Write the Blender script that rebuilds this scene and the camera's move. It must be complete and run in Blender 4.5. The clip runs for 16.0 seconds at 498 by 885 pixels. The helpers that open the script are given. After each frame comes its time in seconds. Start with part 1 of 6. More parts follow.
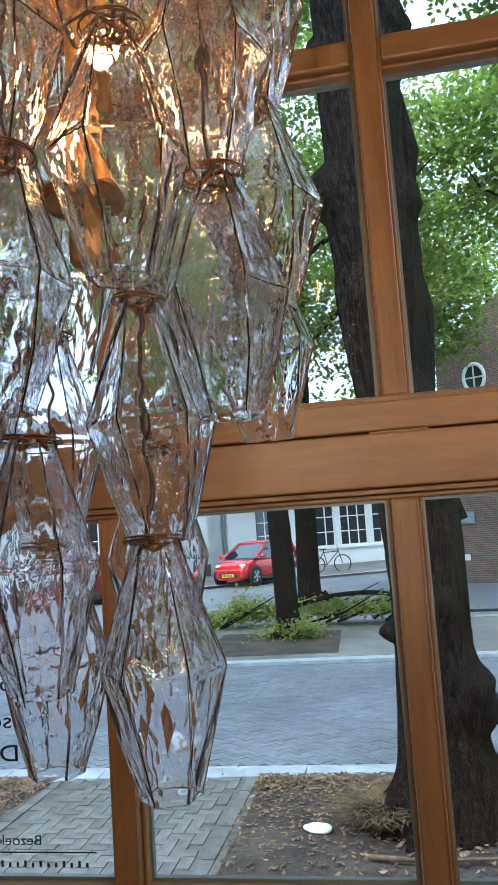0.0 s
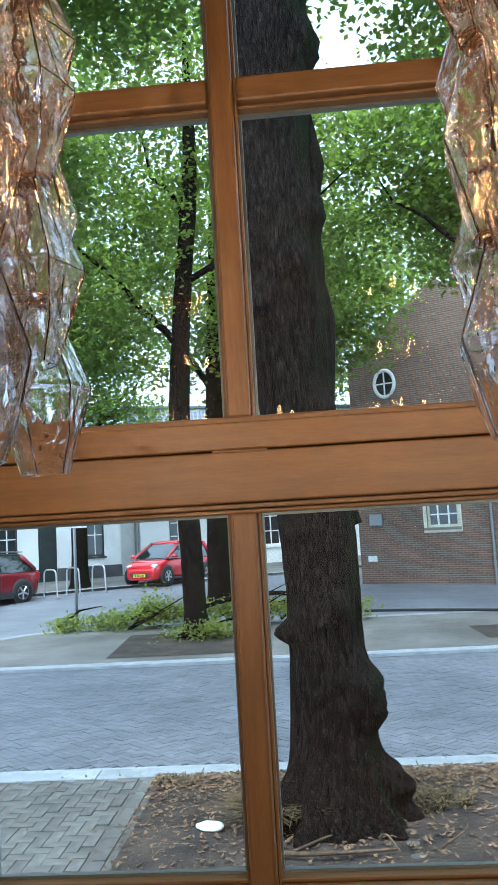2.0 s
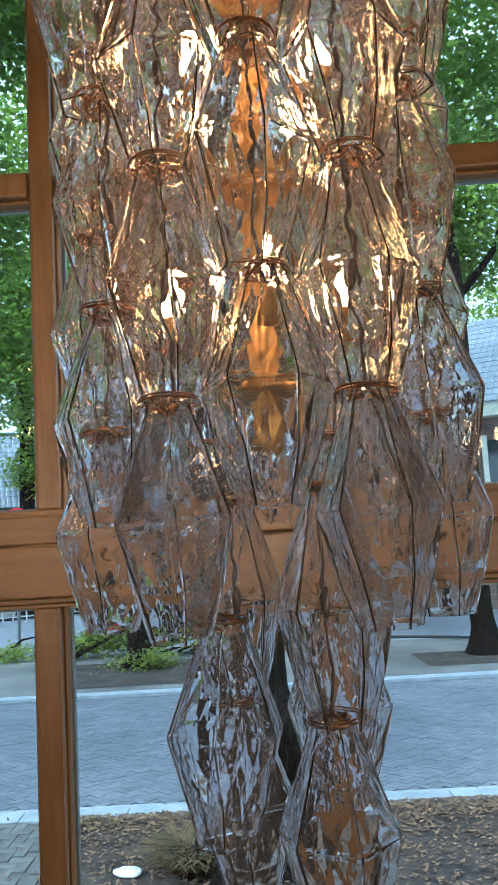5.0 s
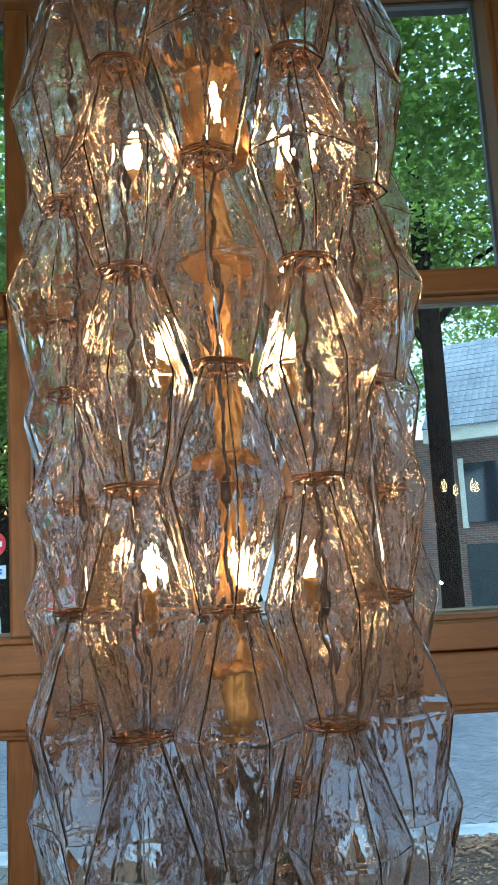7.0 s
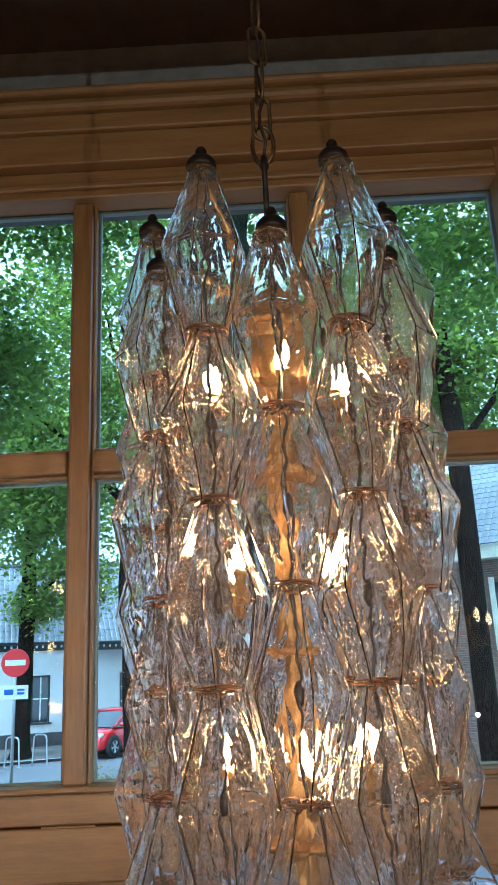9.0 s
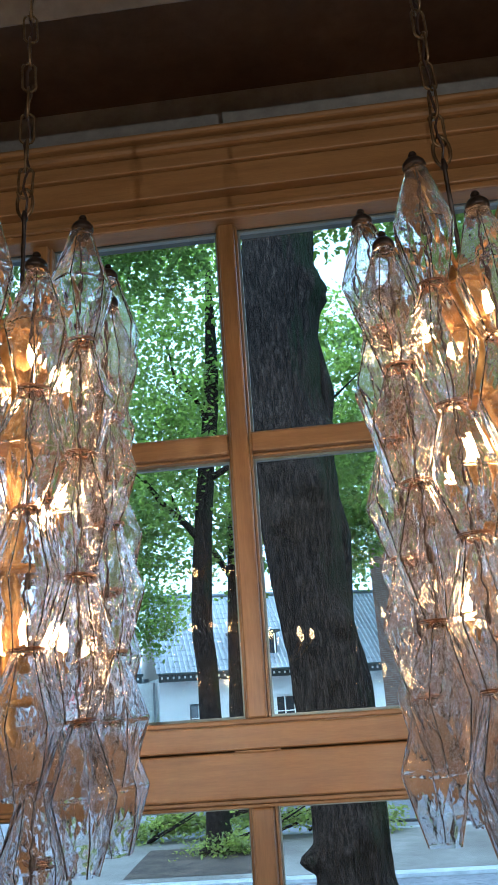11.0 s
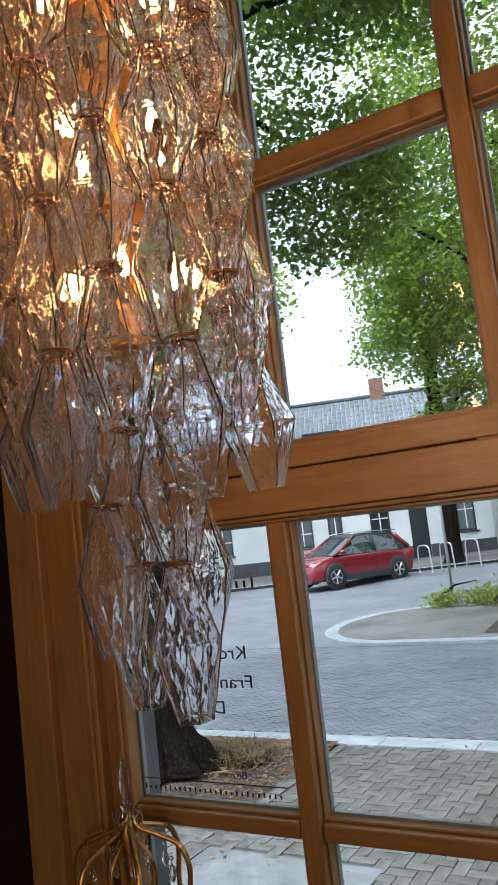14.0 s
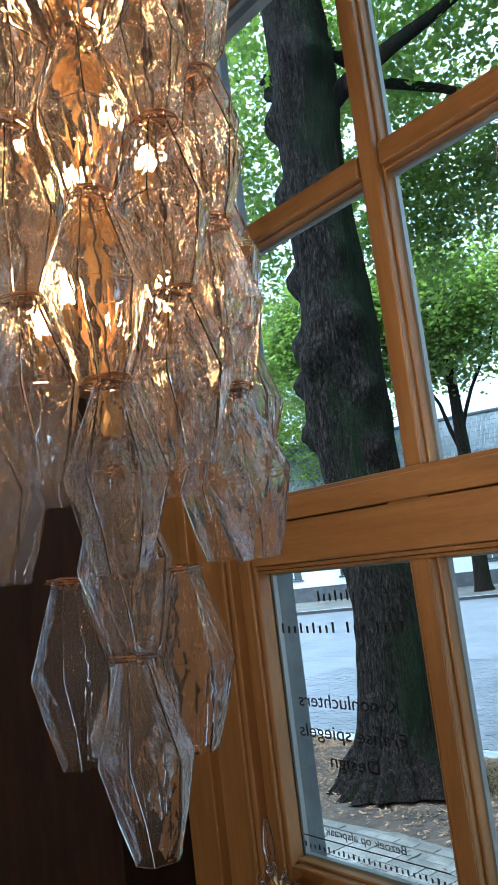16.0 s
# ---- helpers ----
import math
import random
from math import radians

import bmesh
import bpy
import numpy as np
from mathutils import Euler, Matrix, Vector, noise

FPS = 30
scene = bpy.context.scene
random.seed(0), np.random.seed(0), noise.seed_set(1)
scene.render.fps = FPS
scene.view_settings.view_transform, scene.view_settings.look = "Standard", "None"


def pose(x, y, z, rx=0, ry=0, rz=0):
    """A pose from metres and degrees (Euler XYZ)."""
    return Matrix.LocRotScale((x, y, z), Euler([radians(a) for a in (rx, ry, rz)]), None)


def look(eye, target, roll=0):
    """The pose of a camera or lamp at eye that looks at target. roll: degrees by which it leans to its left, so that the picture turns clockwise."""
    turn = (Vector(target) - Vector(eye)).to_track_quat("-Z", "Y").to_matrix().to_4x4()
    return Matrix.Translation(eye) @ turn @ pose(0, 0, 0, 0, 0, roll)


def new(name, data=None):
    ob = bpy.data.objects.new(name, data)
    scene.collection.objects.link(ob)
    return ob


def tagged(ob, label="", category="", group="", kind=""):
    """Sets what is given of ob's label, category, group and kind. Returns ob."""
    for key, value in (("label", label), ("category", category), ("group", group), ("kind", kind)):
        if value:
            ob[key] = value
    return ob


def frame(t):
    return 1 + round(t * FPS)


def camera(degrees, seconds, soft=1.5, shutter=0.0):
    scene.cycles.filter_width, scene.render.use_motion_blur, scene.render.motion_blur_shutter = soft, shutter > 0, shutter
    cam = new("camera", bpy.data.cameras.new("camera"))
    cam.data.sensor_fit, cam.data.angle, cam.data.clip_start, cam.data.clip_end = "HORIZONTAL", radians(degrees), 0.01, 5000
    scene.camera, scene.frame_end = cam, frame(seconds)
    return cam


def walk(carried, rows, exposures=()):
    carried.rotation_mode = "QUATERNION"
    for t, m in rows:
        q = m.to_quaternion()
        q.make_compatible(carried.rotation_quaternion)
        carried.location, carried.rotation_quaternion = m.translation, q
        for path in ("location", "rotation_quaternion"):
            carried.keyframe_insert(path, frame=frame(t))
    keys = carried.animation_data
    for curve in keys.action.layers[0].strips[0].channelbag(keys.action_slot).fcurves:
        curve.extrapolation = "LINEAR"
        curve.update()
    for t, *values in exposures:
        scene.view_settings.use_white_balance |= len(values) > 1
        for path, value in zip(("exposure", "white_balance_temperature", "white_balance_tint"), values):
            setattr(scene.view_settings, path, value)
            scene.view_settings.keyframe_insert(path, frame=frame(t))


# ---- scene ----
cam = camera(35.4, 16.0)
PATH = [
    (0, (0.009, -1.420, 2.280), (-0.339, 0.537, 2.499), -3.9),
    (0.5, (-0.026, -1.455, 2.273), (-0.332, 0.510, 2.482), -4.1),
    (1, (-0.016, -1.457, 2.276), (-0.257, 0.518, 2.478), -4.1),
    (1.5, (0.045, -1.489, 2.278), (-0.131, 0.493, 2.480), -3.9),
    (2, (0.153, -1.489, 2.297), (0.012, 0.495, 2.502), -3.3),
    (2.5, (0.259, -1.472, 2.308), (0.136, 0.512, 2.528), -3.2),
    (3, (0.326, -1.460, 2.319), (0.212, 0.523, 2.556), -3.1),
    (3.5, (0.389, -1.464, 2.338), (0.294, 0.518, 2.588), -3.5),
    (4, (0.442, -1.476, 2.347), (0.361, 0.506, 2.604), -3.6),
    (6.3, (0.467, -1.526, 2.559), (0.475, 0.459, 2.805), -3.0),
    (6.5, (0.473, -1.525, 2.578), (0.471, 0.459, 2.833), -3.1),
    (7, (0.471, -1.540, 2.636), (0.493, 0.439, 2.921), -3.2),
    (7.5, (0.468, -1.563, 2.671), (0.483, 0.408, 3.007), -3.4),
    (8, (0.472, -1.583, 2.703), (0.471, 0.376, 3.108), -3.3),
    (8.2, (0.471, -1.586, 2.704), (0.464, 0.367, 3.138), -3.2),
    (10.4, (0.278, -1.873, 2.598), (0.205, -0.008, 3.325), -2.6),
    (11, (0.215, -1.887, 2.512), (0.056, -0.004, 3.168), -4.0),
    (11.5, (0.276, -1.864, 2.483), (-0.162, 0.008, 3.035), -3.9),
    (12, (0.399, -1.837, 2.454), (-0.279, -0.008, 2.899), -3.2),
    (12.5, (0.449, -1.820, 2.389), (-0.326, -0.004, 2.708), -3.5),
    (13, (0.423, -1.789, 2.323), (-0.376, 0.031, 2.553), -4.7),
    (13.5, (0.378, -1.727, 2.294), (-0.480, 0.068, 2.496), -6.1),
    (14, (0.383, -1.609, 2.304), (-0.629, 0.101, 2.527), -6.6),
    (14.5, (0.429, -1.485, 2.345), (-0.77, 0.096, 2.594), -6.6),
    (15, (0.453, -1.385, 2.341), (-0.895, 0.067, 2.614), -6.7),
    (15.5, (0.456, -1.313, 2.346), (-1.002, 0.024, 2.634), -7.0),
    (16, (0.485, -1.263, 2.349), (-1.026, 0.012, 2.651), -6.9),
]
walk(cam, [(t, look(eye, target, roll)) for t, eye, target, roll in PATH], [(0, 2.01, 4950, 6), (2.5, 2.06, 5000, 5), (4.2, 2.01, 4450, 1), (6.3, 1.86, 4550, -2), (8.2, 1.92, 4150, -5), (10.4, 2.35, 4250, -1), (11.2, 2.35, 4350, 1), (12, 2.2, 5000, 4), (13, 1.88, 5500, 10), (14.5, 1.9, 5600, 11), (16, 2.34, 4700, 1)])

# ---------------------------------------------------------------- world, sun, exposure
world = bpy.data.worlds.new("sky")
scene.world = world
world.use_nodes = True
wn = world.node_tree.nodes
sky = wn.new("ShaderNodeTexSky")
sky.sky_type = "NISHITA"
sky.sun_disc = False
sky.sun_elevation = radians(64)
sky.sun_rotation = radians(-158)
sky.air_density, sky.dust_density, sky.ozone_density = 1.0, 9.0, 1.0
# thin even cloud over the whole sky
cloud = wn.new("ShaderNodeMix")
cloud.data_type = "RGBA"
cloud.inputs[0].default_value = 0.75
cloud.inputs[7].default_value = (4.4, 4.55, 4.7, 1)
world.node_tree.links.new(sky.outputs[0], cloud.inputs[6])
world.node_tree.links.new(cloud.outputs[2], wn["Background"].inputs[0])
wn["Background"].inputs[1].default_value = 0.15
sun = new("sun", bpy.data.lights.new("sun", "SUN"))
sun.data.energy, sun.data.angle, sun.data.color = 1.1, radians(60), (1.0, 0.96, 0.9)
sun.matrix_world = look((0, 0, 30), (0.16 * 20, 0.40 * 20, 30 - 0.88 * 20))


# ---------------------------------------------------------------- materials
def mat(name, base=(0.5, 0.5, 0.5), rough=0.6, metal=0.0, spec=0.5):
    m = bpy.data.materials.new(name)
    m.use_nodes = True
    b = m.node_tree.nodes["Principled BSDF"]
    b.inputs["Base Color"].default_value = (*base, 1)
    b.inputs["Roughness"].default_value = rough
    b.inputs["Metallic"].default_value = metal
    b.inputs["Specular IOR Level"].default_value = spec
    return m


def nodes_of(m):
    return m.node_tree.nodes, m.node_tree.links, m.node_tree.nodes["Principled BSDF"]


def coords(m, scale=(1, 1, 1), which="Object", rot=(0, 0, 0)):
    n, l, _ = nodes_of(m)
    tc, mp = n.new("ShaderNodeTexCoord"), n.new("ShaderNodeMapping")
    mp.inputs["Scale"].default_value = scale
    mp.inputs["Rotation"].default_value = rot
    l.new(tc.outputs[which], mp.inputs["Vector"])
    return mp.outputs["Vector"]


def noise_tex(m, vec, scale, detail=5.0, rough=0.6):
    n, l, _ = nodes_of(m)
    t = n.new("ShaderNodeTexNoise")
    t.inputs["Scale"].default_value, t.inputs["Detail"].default_value, t.inputs["Roughness"].default_value = scale, detail, rough
    l.new(vec, t.inputs["Vector"])
    return t.outputs["Fac"]


def ramp(m, fac, stops):
    n, l, _ = nodes_of(m)
    r = n.new("ShaderNodeValToRGB")
    e = r.color_ramp.elements
    while len(e) < len(stops):
        e.new(0.5)
    for k, (p, c) in enumerate(stops):
        e[k].position, e[k].color = p, (*c, 1)
    l.new(fac, r.inputs["Fac"])
    return r.outputs["Color"]


def blend(m, fac, a, b, mode="MIX"):
    n, l, _ = nodes_of(m)
    x = n.new("ShaderNodeMix")
    x.data_type, x.blend_type = "RGBA", mode
    for sock, v in ((x.inputs[0], fac), (x.inputs[6], a), (x.inputs[7], b)):
        if isinstance(v, (int, float)):
            sock.default_value = v
        elif isinstance(v, tuple):
            sock.default_value = (*v, 1)
        else:
            l.new(v, sock)
    return x.outputs[2]


def bump(m, height, strength=0.3, dist=0.01):
    n, l, b = nodes_of(m)
    k = n.new("ShaderNodeBump")
    k.inputs["Strength"].default_value, k.inputs["Distance"].default_value = strength, dist
    l.new(height, k.inputs["Height"])
    l.new(k.outputs[0], b.inputs["Normal"])
    return k.outputs[0]


def textured(name, dark, light, scale, stretch=(1, 1, 1), rough=0.6, bmp=0.3, dist=0.005, metal=0.0, fine=6.0, low=0.35, high=0.65, random_tint=0.0):
    """A two-scale surface: broad stains and fine grain, both in colour and relief."""
    m = mat(name, light, rough, metal)
    n, l, b = nodes_of(m)
    v = coords(m, stretch)
    big, small = noise_tex(m, v, scale), noise_tex(m, v, scale * fine, 4.0, 0.7)
    c1 = ramp(m, big, [(low, dark), (high, light)])
    c2 = ramp(m, small, [(0.3, (0.72, 0.72, 0.72)), (0.7, (1.1, 1.1, 1.1))])
    c = blend(m, 1.0, c1, c2, "MULTIPLY")
    if random_tint:
        info = n.new("ShaderNodeObjectInfo")
        geo = n.new("ShaderNodeNewGeometry")
        add = n.new("ShaderNodeMath")
        add.operation = "ADD"
        l.new(info.outputs["Random"], add.inputs[0])
        l.new(geo.outputs["Random Per Island"], add.inputs[1])
        fr = n.new("ShaderNodeMath")
        fr.operation = "FRACT"
        l.new(add.outputs[0], fr.inputs[0])
        t = ramp(m, fr.outputs[0], [(0.0, (1 - random_tint,) * 3), (1.0, (1 + random_tint * 0.4,) * 3)])
        c = blend(m, 1.0, c, t, "MULTIPLY")
    l.new(c, b.inputs["Base Color"])
    bump(m, small, bmp, dist)
    return m


def wood_mat(name, dark, light, stretch, rough=0.42):
    m = mat(name, light, rough)
    n, l, b = nodes_of(m)
    v = coords(m, stretch)
    grain, fine = noise_tex(m, v, 3.0, 8.0, 0.65), noise_tex(m, v, 22.0, 5.0, 0.7)
    c1 = ramp(m, grain, [(0.3, dark), (0.7, light)])
    c2 = ramp(m, fine, [(0.3, (0.86, 0.84, 0.8)), (0.7, (1.06, 1.06, 1.06))])
    l.new(blend(m, 1.0, c1, c2, "MULTIPLY"), b.inputs["Base Color"])
    r = ramp(m, grain, [(0.3, (rough - 0.08,) * 3), (0.7, (rough + 0.12,) * 3)])
    l.new(r, b.inputs["Roughness"])
    bump(m, fine, 0.12, 0.002)
    return m


M = {}
M["wood_h"] = wood_mat("varnished_wood_level", (0.198, 0.102, 0.032), (0.295, 0.160, 0.054), (1.2, 9, 14))
M["wood_v"] = wood_mat("varnished_wood_upright", (0.198, 0.102, 0.032), (0.295, 0.160, 0.054), (14, 9, 1.2))
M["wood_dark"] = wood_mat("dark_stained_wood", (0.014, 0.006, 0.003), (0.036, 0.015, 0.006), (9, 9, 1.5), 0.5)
M["grey_paint"] = textured("grey_wall_paint", (0.34, 0.325, 0.30), (0.43, 0.415, 0.39), 3, rough=0.7, bmp=0.15)
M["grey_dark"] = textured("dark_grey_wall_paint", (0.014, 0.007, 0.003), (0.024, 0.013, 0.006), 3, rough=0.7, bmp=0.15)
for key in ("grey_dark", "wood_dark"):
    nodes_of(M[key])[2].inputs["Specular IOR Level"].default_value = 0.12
M["ceiling"] = textured("ceiling_plaster", (0.12, 0.09, 0.06), (0.22, 0.175, 0.12), 2.2, rough=0.8, bmp=0.4, dist=0.006)
M["recess"] = textured("brown_recess_paint", (0.085, 0.05, 0.025), (0.13, 0.08, 0.045), 3, rough=0.6, bmp=0.2)
M["wall_room"] = textured("warm_wall_paint", (0.17, 0.13, 0.09), (0.25, 0.2, 0.15), 2, rough=0.8, bmp=0.15)
M["floor"] = wood_mat("floor_boards", (0.10, 0.05, 0.02), (0.18, 0.09, 0.04), (1, 10, 10), 0.4)
M["frame_grey"] = textured("grey_outer_paint", (0.07, 0.08, 0.085), (0.11, 0.12, 0.125), 4, rough=0.5, bmp=0.1)
M["spacer"] = mat("glazing_spacer", (0.24, 0.25, 0.26), 0.4, 0.4)
M["letter"] = mat("black_lettering", (0.006, 0.006, 0.007), 0.5)
M["chain"] = textured("old_brass_chain", (0.10, 0.065, 0.03), (0.24, 0.16, 0.08), 60, rough=0.38, bmp=0.1, metal=0.9)
M["cap"] = textured("dark_bronze", (0.012, 0.008, 0.006), (0.04, 0.025, 0.018), 80, rough=0.42, bmp=0.1, metal=0.6)
M["brass"] = textured("worn_brass", (0.40, 0.21, 0.06), (0.62, 0.38, 0.13), 40, rough=0.3, bmp=0.08, metal=0.9)
M["copper"] = textured("copper_wire", (0.10, 0.04, 0.015), (0.30, 0.13, 0.05), 90, rough=0.4, bmp=0.1, metal=0.8)
M["wire"] = mat("dark_cable", (0.02, 0.008, 0.004), 0.5)
M["gilt"] = textured("gilded_sheet", (0.22, 0.11, 0.022), (0.42, 0.23, 0.055), 25, rough=0.38, bmp=0.2, metal=0.75)


def emit(name, colour, strength):
    m = mat(name, colour, 0.4)
    b = nodes_of(m)[2]
    b.inputs["Emission Color"].default_value = (*colour, 1)
    b.inputs["Emission Strength"].default_value = strength
    return m


M["bulb"] = emit("glowing_bulb", (1.0, 0.43, 0.11), 17.0)
M["bulb_room"] = emit("glowing_room_bulb", (1.0, 0.52, 0.18), 7.0)


def schlick(n, l, base, edge, normal=None):
    """Gloss that grows towards grazing angles, alike from both sides."""
    lw, pw, ma = n.new("ShaderNodeLayerWeight"), n.new("ShaderNodeMath"), n.new("ShaderNodeMath")
    lw.inputs["Blend"].default_value = 0.5
    if normal is not None:
        l.new(normal, lw.inputs["Normal"])
    pw.operation, ma.operation = "POWER", "MULTIPLY_ADD"
    pw.inputs[1].default_value = 4.0
    l.new(lw.outputs["Facing"], pw.inputs[0])
    l.new(pw.outputs[0], ma.inputs[0])
    ma.inputs[1].default_value, ma.inputs[2].default_value = edge, base
    return ma.outputs[0]


def pane_mat():
    m = bpy.data.materials.new("window_glass")
    m.use_nodes = True
    n, l = m.node_tree.nodes, m.node_tree.links
    n.clear()
    out, mix, tr, gl = (n.new(k) for k in ("ShaderNodeOutputMaterial", "ShaderNodeMixShader", "ShaderNodeBsdfTransparent", "ShaderNodeBsdfGlossy"))
    tr.inputs[0].default_value = (0.93, 0.97, 0.95, 1)
    gl.inputs["Roughness"].default_value = 0.0
    l.new(schlick(n, l, 0.040, 0.4), mix.inputs[0])
    l.new(tr.outputs[0], mix.inputs[1])
    l.new(gl.outputs[0], mix.inputs[2])
    l.new(mix.outputs[0], out.inputs[0])
    return m


def cast_glass(name, tint, ior, strength, milk, dust_glow=(0.72, 0.66, 0.68)):
    """Hand-blown glass: soft streaks and dimples bend what is behind, under a thin dusty film whose tint can carry lamp
    glow.
    """
    m = bpy.data.materials.new(name)
    m.use_nodes = True
    n, l = m.node_tree.nodes, m.node_tree.links
    n.clear()
    out, gl = n.new("ShaderNodeOutputMaterial"), n.new("ShaderNodeBsdfGlass")
    tc, mp, t1, t2, t3, add, add2, bp, info, off = (n.new(k) for k in ("ShaderNodeTexCoord", "ShaderNodeMapping", "ShaderNodeTexNoise", "ShaderNodeTexNoise", "ShaderNodeTexNoise", "ShaderNodeMath", "ShaderNodeMath", "ShaderNodeBump", "ShaderNodeObjectInfo", "ShaderNodeVectorMath"))
    mp.inputs["Scale"].default_value = (1, 1, 0.42)
    l.new(tc.outputs["Object"], off.inputs[0])
    l.new(info.outputs["Random"], off.inputs[1])
    l.new(off.outputs[0], mp.inputs["Vector"])
    for t, vec, scale, detail in ((t1, mp.outputs[0], 52, 1.0), (t2, mp.outputs[0], 130, 1.0), (t3, off.outputs[0], 60, 1.0)):
        t.inputs["Scale"].default_value, t.inputs["Detail"].default_value = scale, detail
        l.new(vec, t.inputs["Vector"])
    add.operation = add2.operation = "MULTIPLY_ADD"
    add.inputs[1].default_value, add2.inputs[1].default_value = 0.30, 0.8
    l.new(t2.outputs["Fac"], add.inputs[0])
    l.new(t1.outputs["Fac"], add.inputs[2])
    l.new(t3.outputs["Fac"], add2.inputs[0])
    l.new(add.outputs[0], add2.inputs[2])
    bp.inputs["Strength"].default_value, bp.inputs["Distance"].default_value = strength, 0.005
    l.new(add2.outputs[0], bp.inputs["Height"])
    gl.inputs["Color"].default_value = (*tint, 1)
    gl.inputs["Roughness"].default_value, gl.inputs["IOR"].default_value = 0.0, ior
    l.new(bp.outputs[0], gl.inputs["Normal"])
    film, half, df, tl = (n.new(k) for k in ("ShaderNodeMixShader", "ShaderNodeMixShader", "ShaderNodeBsdfDiffuse", "ShaderNodeBsdfTranslucent"))
    df.inputs[0].default_value = tl.inputs[0].default_value = (*dust_glow, 1)
    half.inputs[0].default_value, film.inputs[0].default_value = 0.5, milk
    l.new(df.outputs[0], half.inputs[1])
    l.new(tl.outputs[0], half.inputs[2])
    l.new(gl.outputs[0], film.inputs[1])
    l.new(half.outputs[0], film.inputs[2])
    l.new(film.outputs[0], out.inputs[0])
    return m


M["pane"] = pane_mat()
# the film's warm tint puts the bulbs' amber glow into the colour
M["glass"] = cast_glass("amethyst_glass", (0.986, 0.985, 0.995), 1.45, 0.23, 0.015, (0.72, 0.58, 0.45))
M["crystal"] = cast_glass("clear_crystal", (0.97, 0.97, 0.97), 1.25, 0.2, 0.02)


# ---------------------------------------------------------------- building helpers
def link_mesh(name, bm, material, parent=None, label="", smooth=False):
    me = bpy.data.meshes.new(name)
    bmesh.ops.recalc_face_normals(bm, faces=bm.faces)
    bm.to_mesh(me)
    bm.free()
    if smooth:
        for p in me.polygons:
            p.use_smooth = True
    me.materials.append(material)
    ob = new(name, me)
    if parent is not None:
        ob.parent = parent
    if label:
        ob["label"] = label
    return ob


def part(name, bm, material, parent, label="", smooth=False):
    return link_mesh(name, bm, material, parent, label, smooth)


def share(name, mesh, parent, m, label=""):
    ob = new(name, mesh)
    ob.parent = parent
    ob.matrix_local = m
    if label:
        ob["label"] = label
    return ob


def thing(name, label, category, m=None, group="", kind=""):
    ob = new(name)
    if m is not None:
        ob.matrix_world = m
    ob.empty_display_size = 0.1
    return tagged(ob, label, category, group, kind)


def box(bm, x0, x1, y0, y1, z0, z1, bevel=0.0):
    r = bmesh.ops.create_cube(bm, size=1.0, matrix=Matrix.Translation(((x0 + x1) / 2, (y0 + y1) / 2, (z0 + z1) / 2)) @ Matrix.Diagonal((x1 - x0, y1 - y0, z1 - z0, 1)))
    if bevel:
        es = list({e for v in r["verts"] for e in v.link_edges})
        bmesh.ops.bevel(bm, geom=es, offset=bevel, segments=2, affect="EDGES", profile=0.5)
    return bm


def boxes(*rows, bevel=0.0):
    bm = bmesh.new()
    for r in rows:
        box(bm, *r, bevel=bevel)
    return bm


def tube(bm, pts, radii, sides=8, wob=None, closed=False):
    """A skin round a line of points, with a radius at each."""
    pts = [Vector(p) for p in pts]
    rings, up = [], Vector((0.3, 0.2, 1)).normalized()
    for k, p in enumerate(pts):
        a, b = pts[max(k - 1, 0)], pts[min(k + 1, len(pts) - 1)]
        if closed:
            a, b = pts[k - 1], pts[(k + 1) % len(pts)]
        d = (b - a).normalized()
        s = d.cross(Vector((1, 0.13, 0.07)) if abs(d.z) > 0.7 else Vector((0, 0.1, 1))).normalized()
        t = s.cross(d).normalized()
        r = radii[k] if isinstance(radii, (list, tuple)) else radii
        ring = []
        for j in range(sides):
            ang = 2 * math.pi * j / sides
            rr = r * (wob(k, ang, p) if wob else 1.0)
            ring.append(bm.verts.new(p + s * (math.cos(ang) * rr) + t * (math.sin(ang) * rr)))
        rings.append(ring)
    n = len(rings)
    for k in range(n if closed else n - 1):
        a, b = rings[k], rings[(k + 1) % n]
        for j in range(sides):
            bm.faces.new((a[j], a[(j + 1) % sides], b[(j + 1) % sides], b[j]))
    if not closed:
        bm.faces.new(rings[0])
        bm.faces.new(rings[-1])
    return bm


def lathe(bm, profile, sides=12, at=(0, 0, 0), cap=True):
    """profile: rows of radius and height."""
    rings = []
    for r, z in profile:
        rings.append([bm.verts.new((at[0] + r * math.cos(2 * math.pi * j / sides), at[1] + r * math.sin(2 * math.pi * j / sides), at[2] + z)) for j in range(sides)])
    for a, b in zip(rings, rings[1:]):
        for j in range(sides):
            bm.faces.new((a[j], a[(j + 1) % sides], b[(j + 1) % sides], b[j]))
    if cap:
        bm.faces.new(rings[0])
        bm.faces.new(rings[-1])
    return bm


def raw_mesh(name, verts, faces, material, parent=None, label="", smooth=False):
    me = bpy.data.meshes.new(name)
    me.from_pydata(verts, [], faces)
    me.update()
    me.materials.append(material)
    if smooth:
        for p in me.polygons:
            p.use_smooth = True
    ob = new(name, me)
    if parent is not None:
        ob.parent = parent
    if label:
        ob["label"] = label
    return ob


def structure(name, bm, material, label, category):
    return tagged(link_mesh(name, bm, material), label, category, kind="structure")


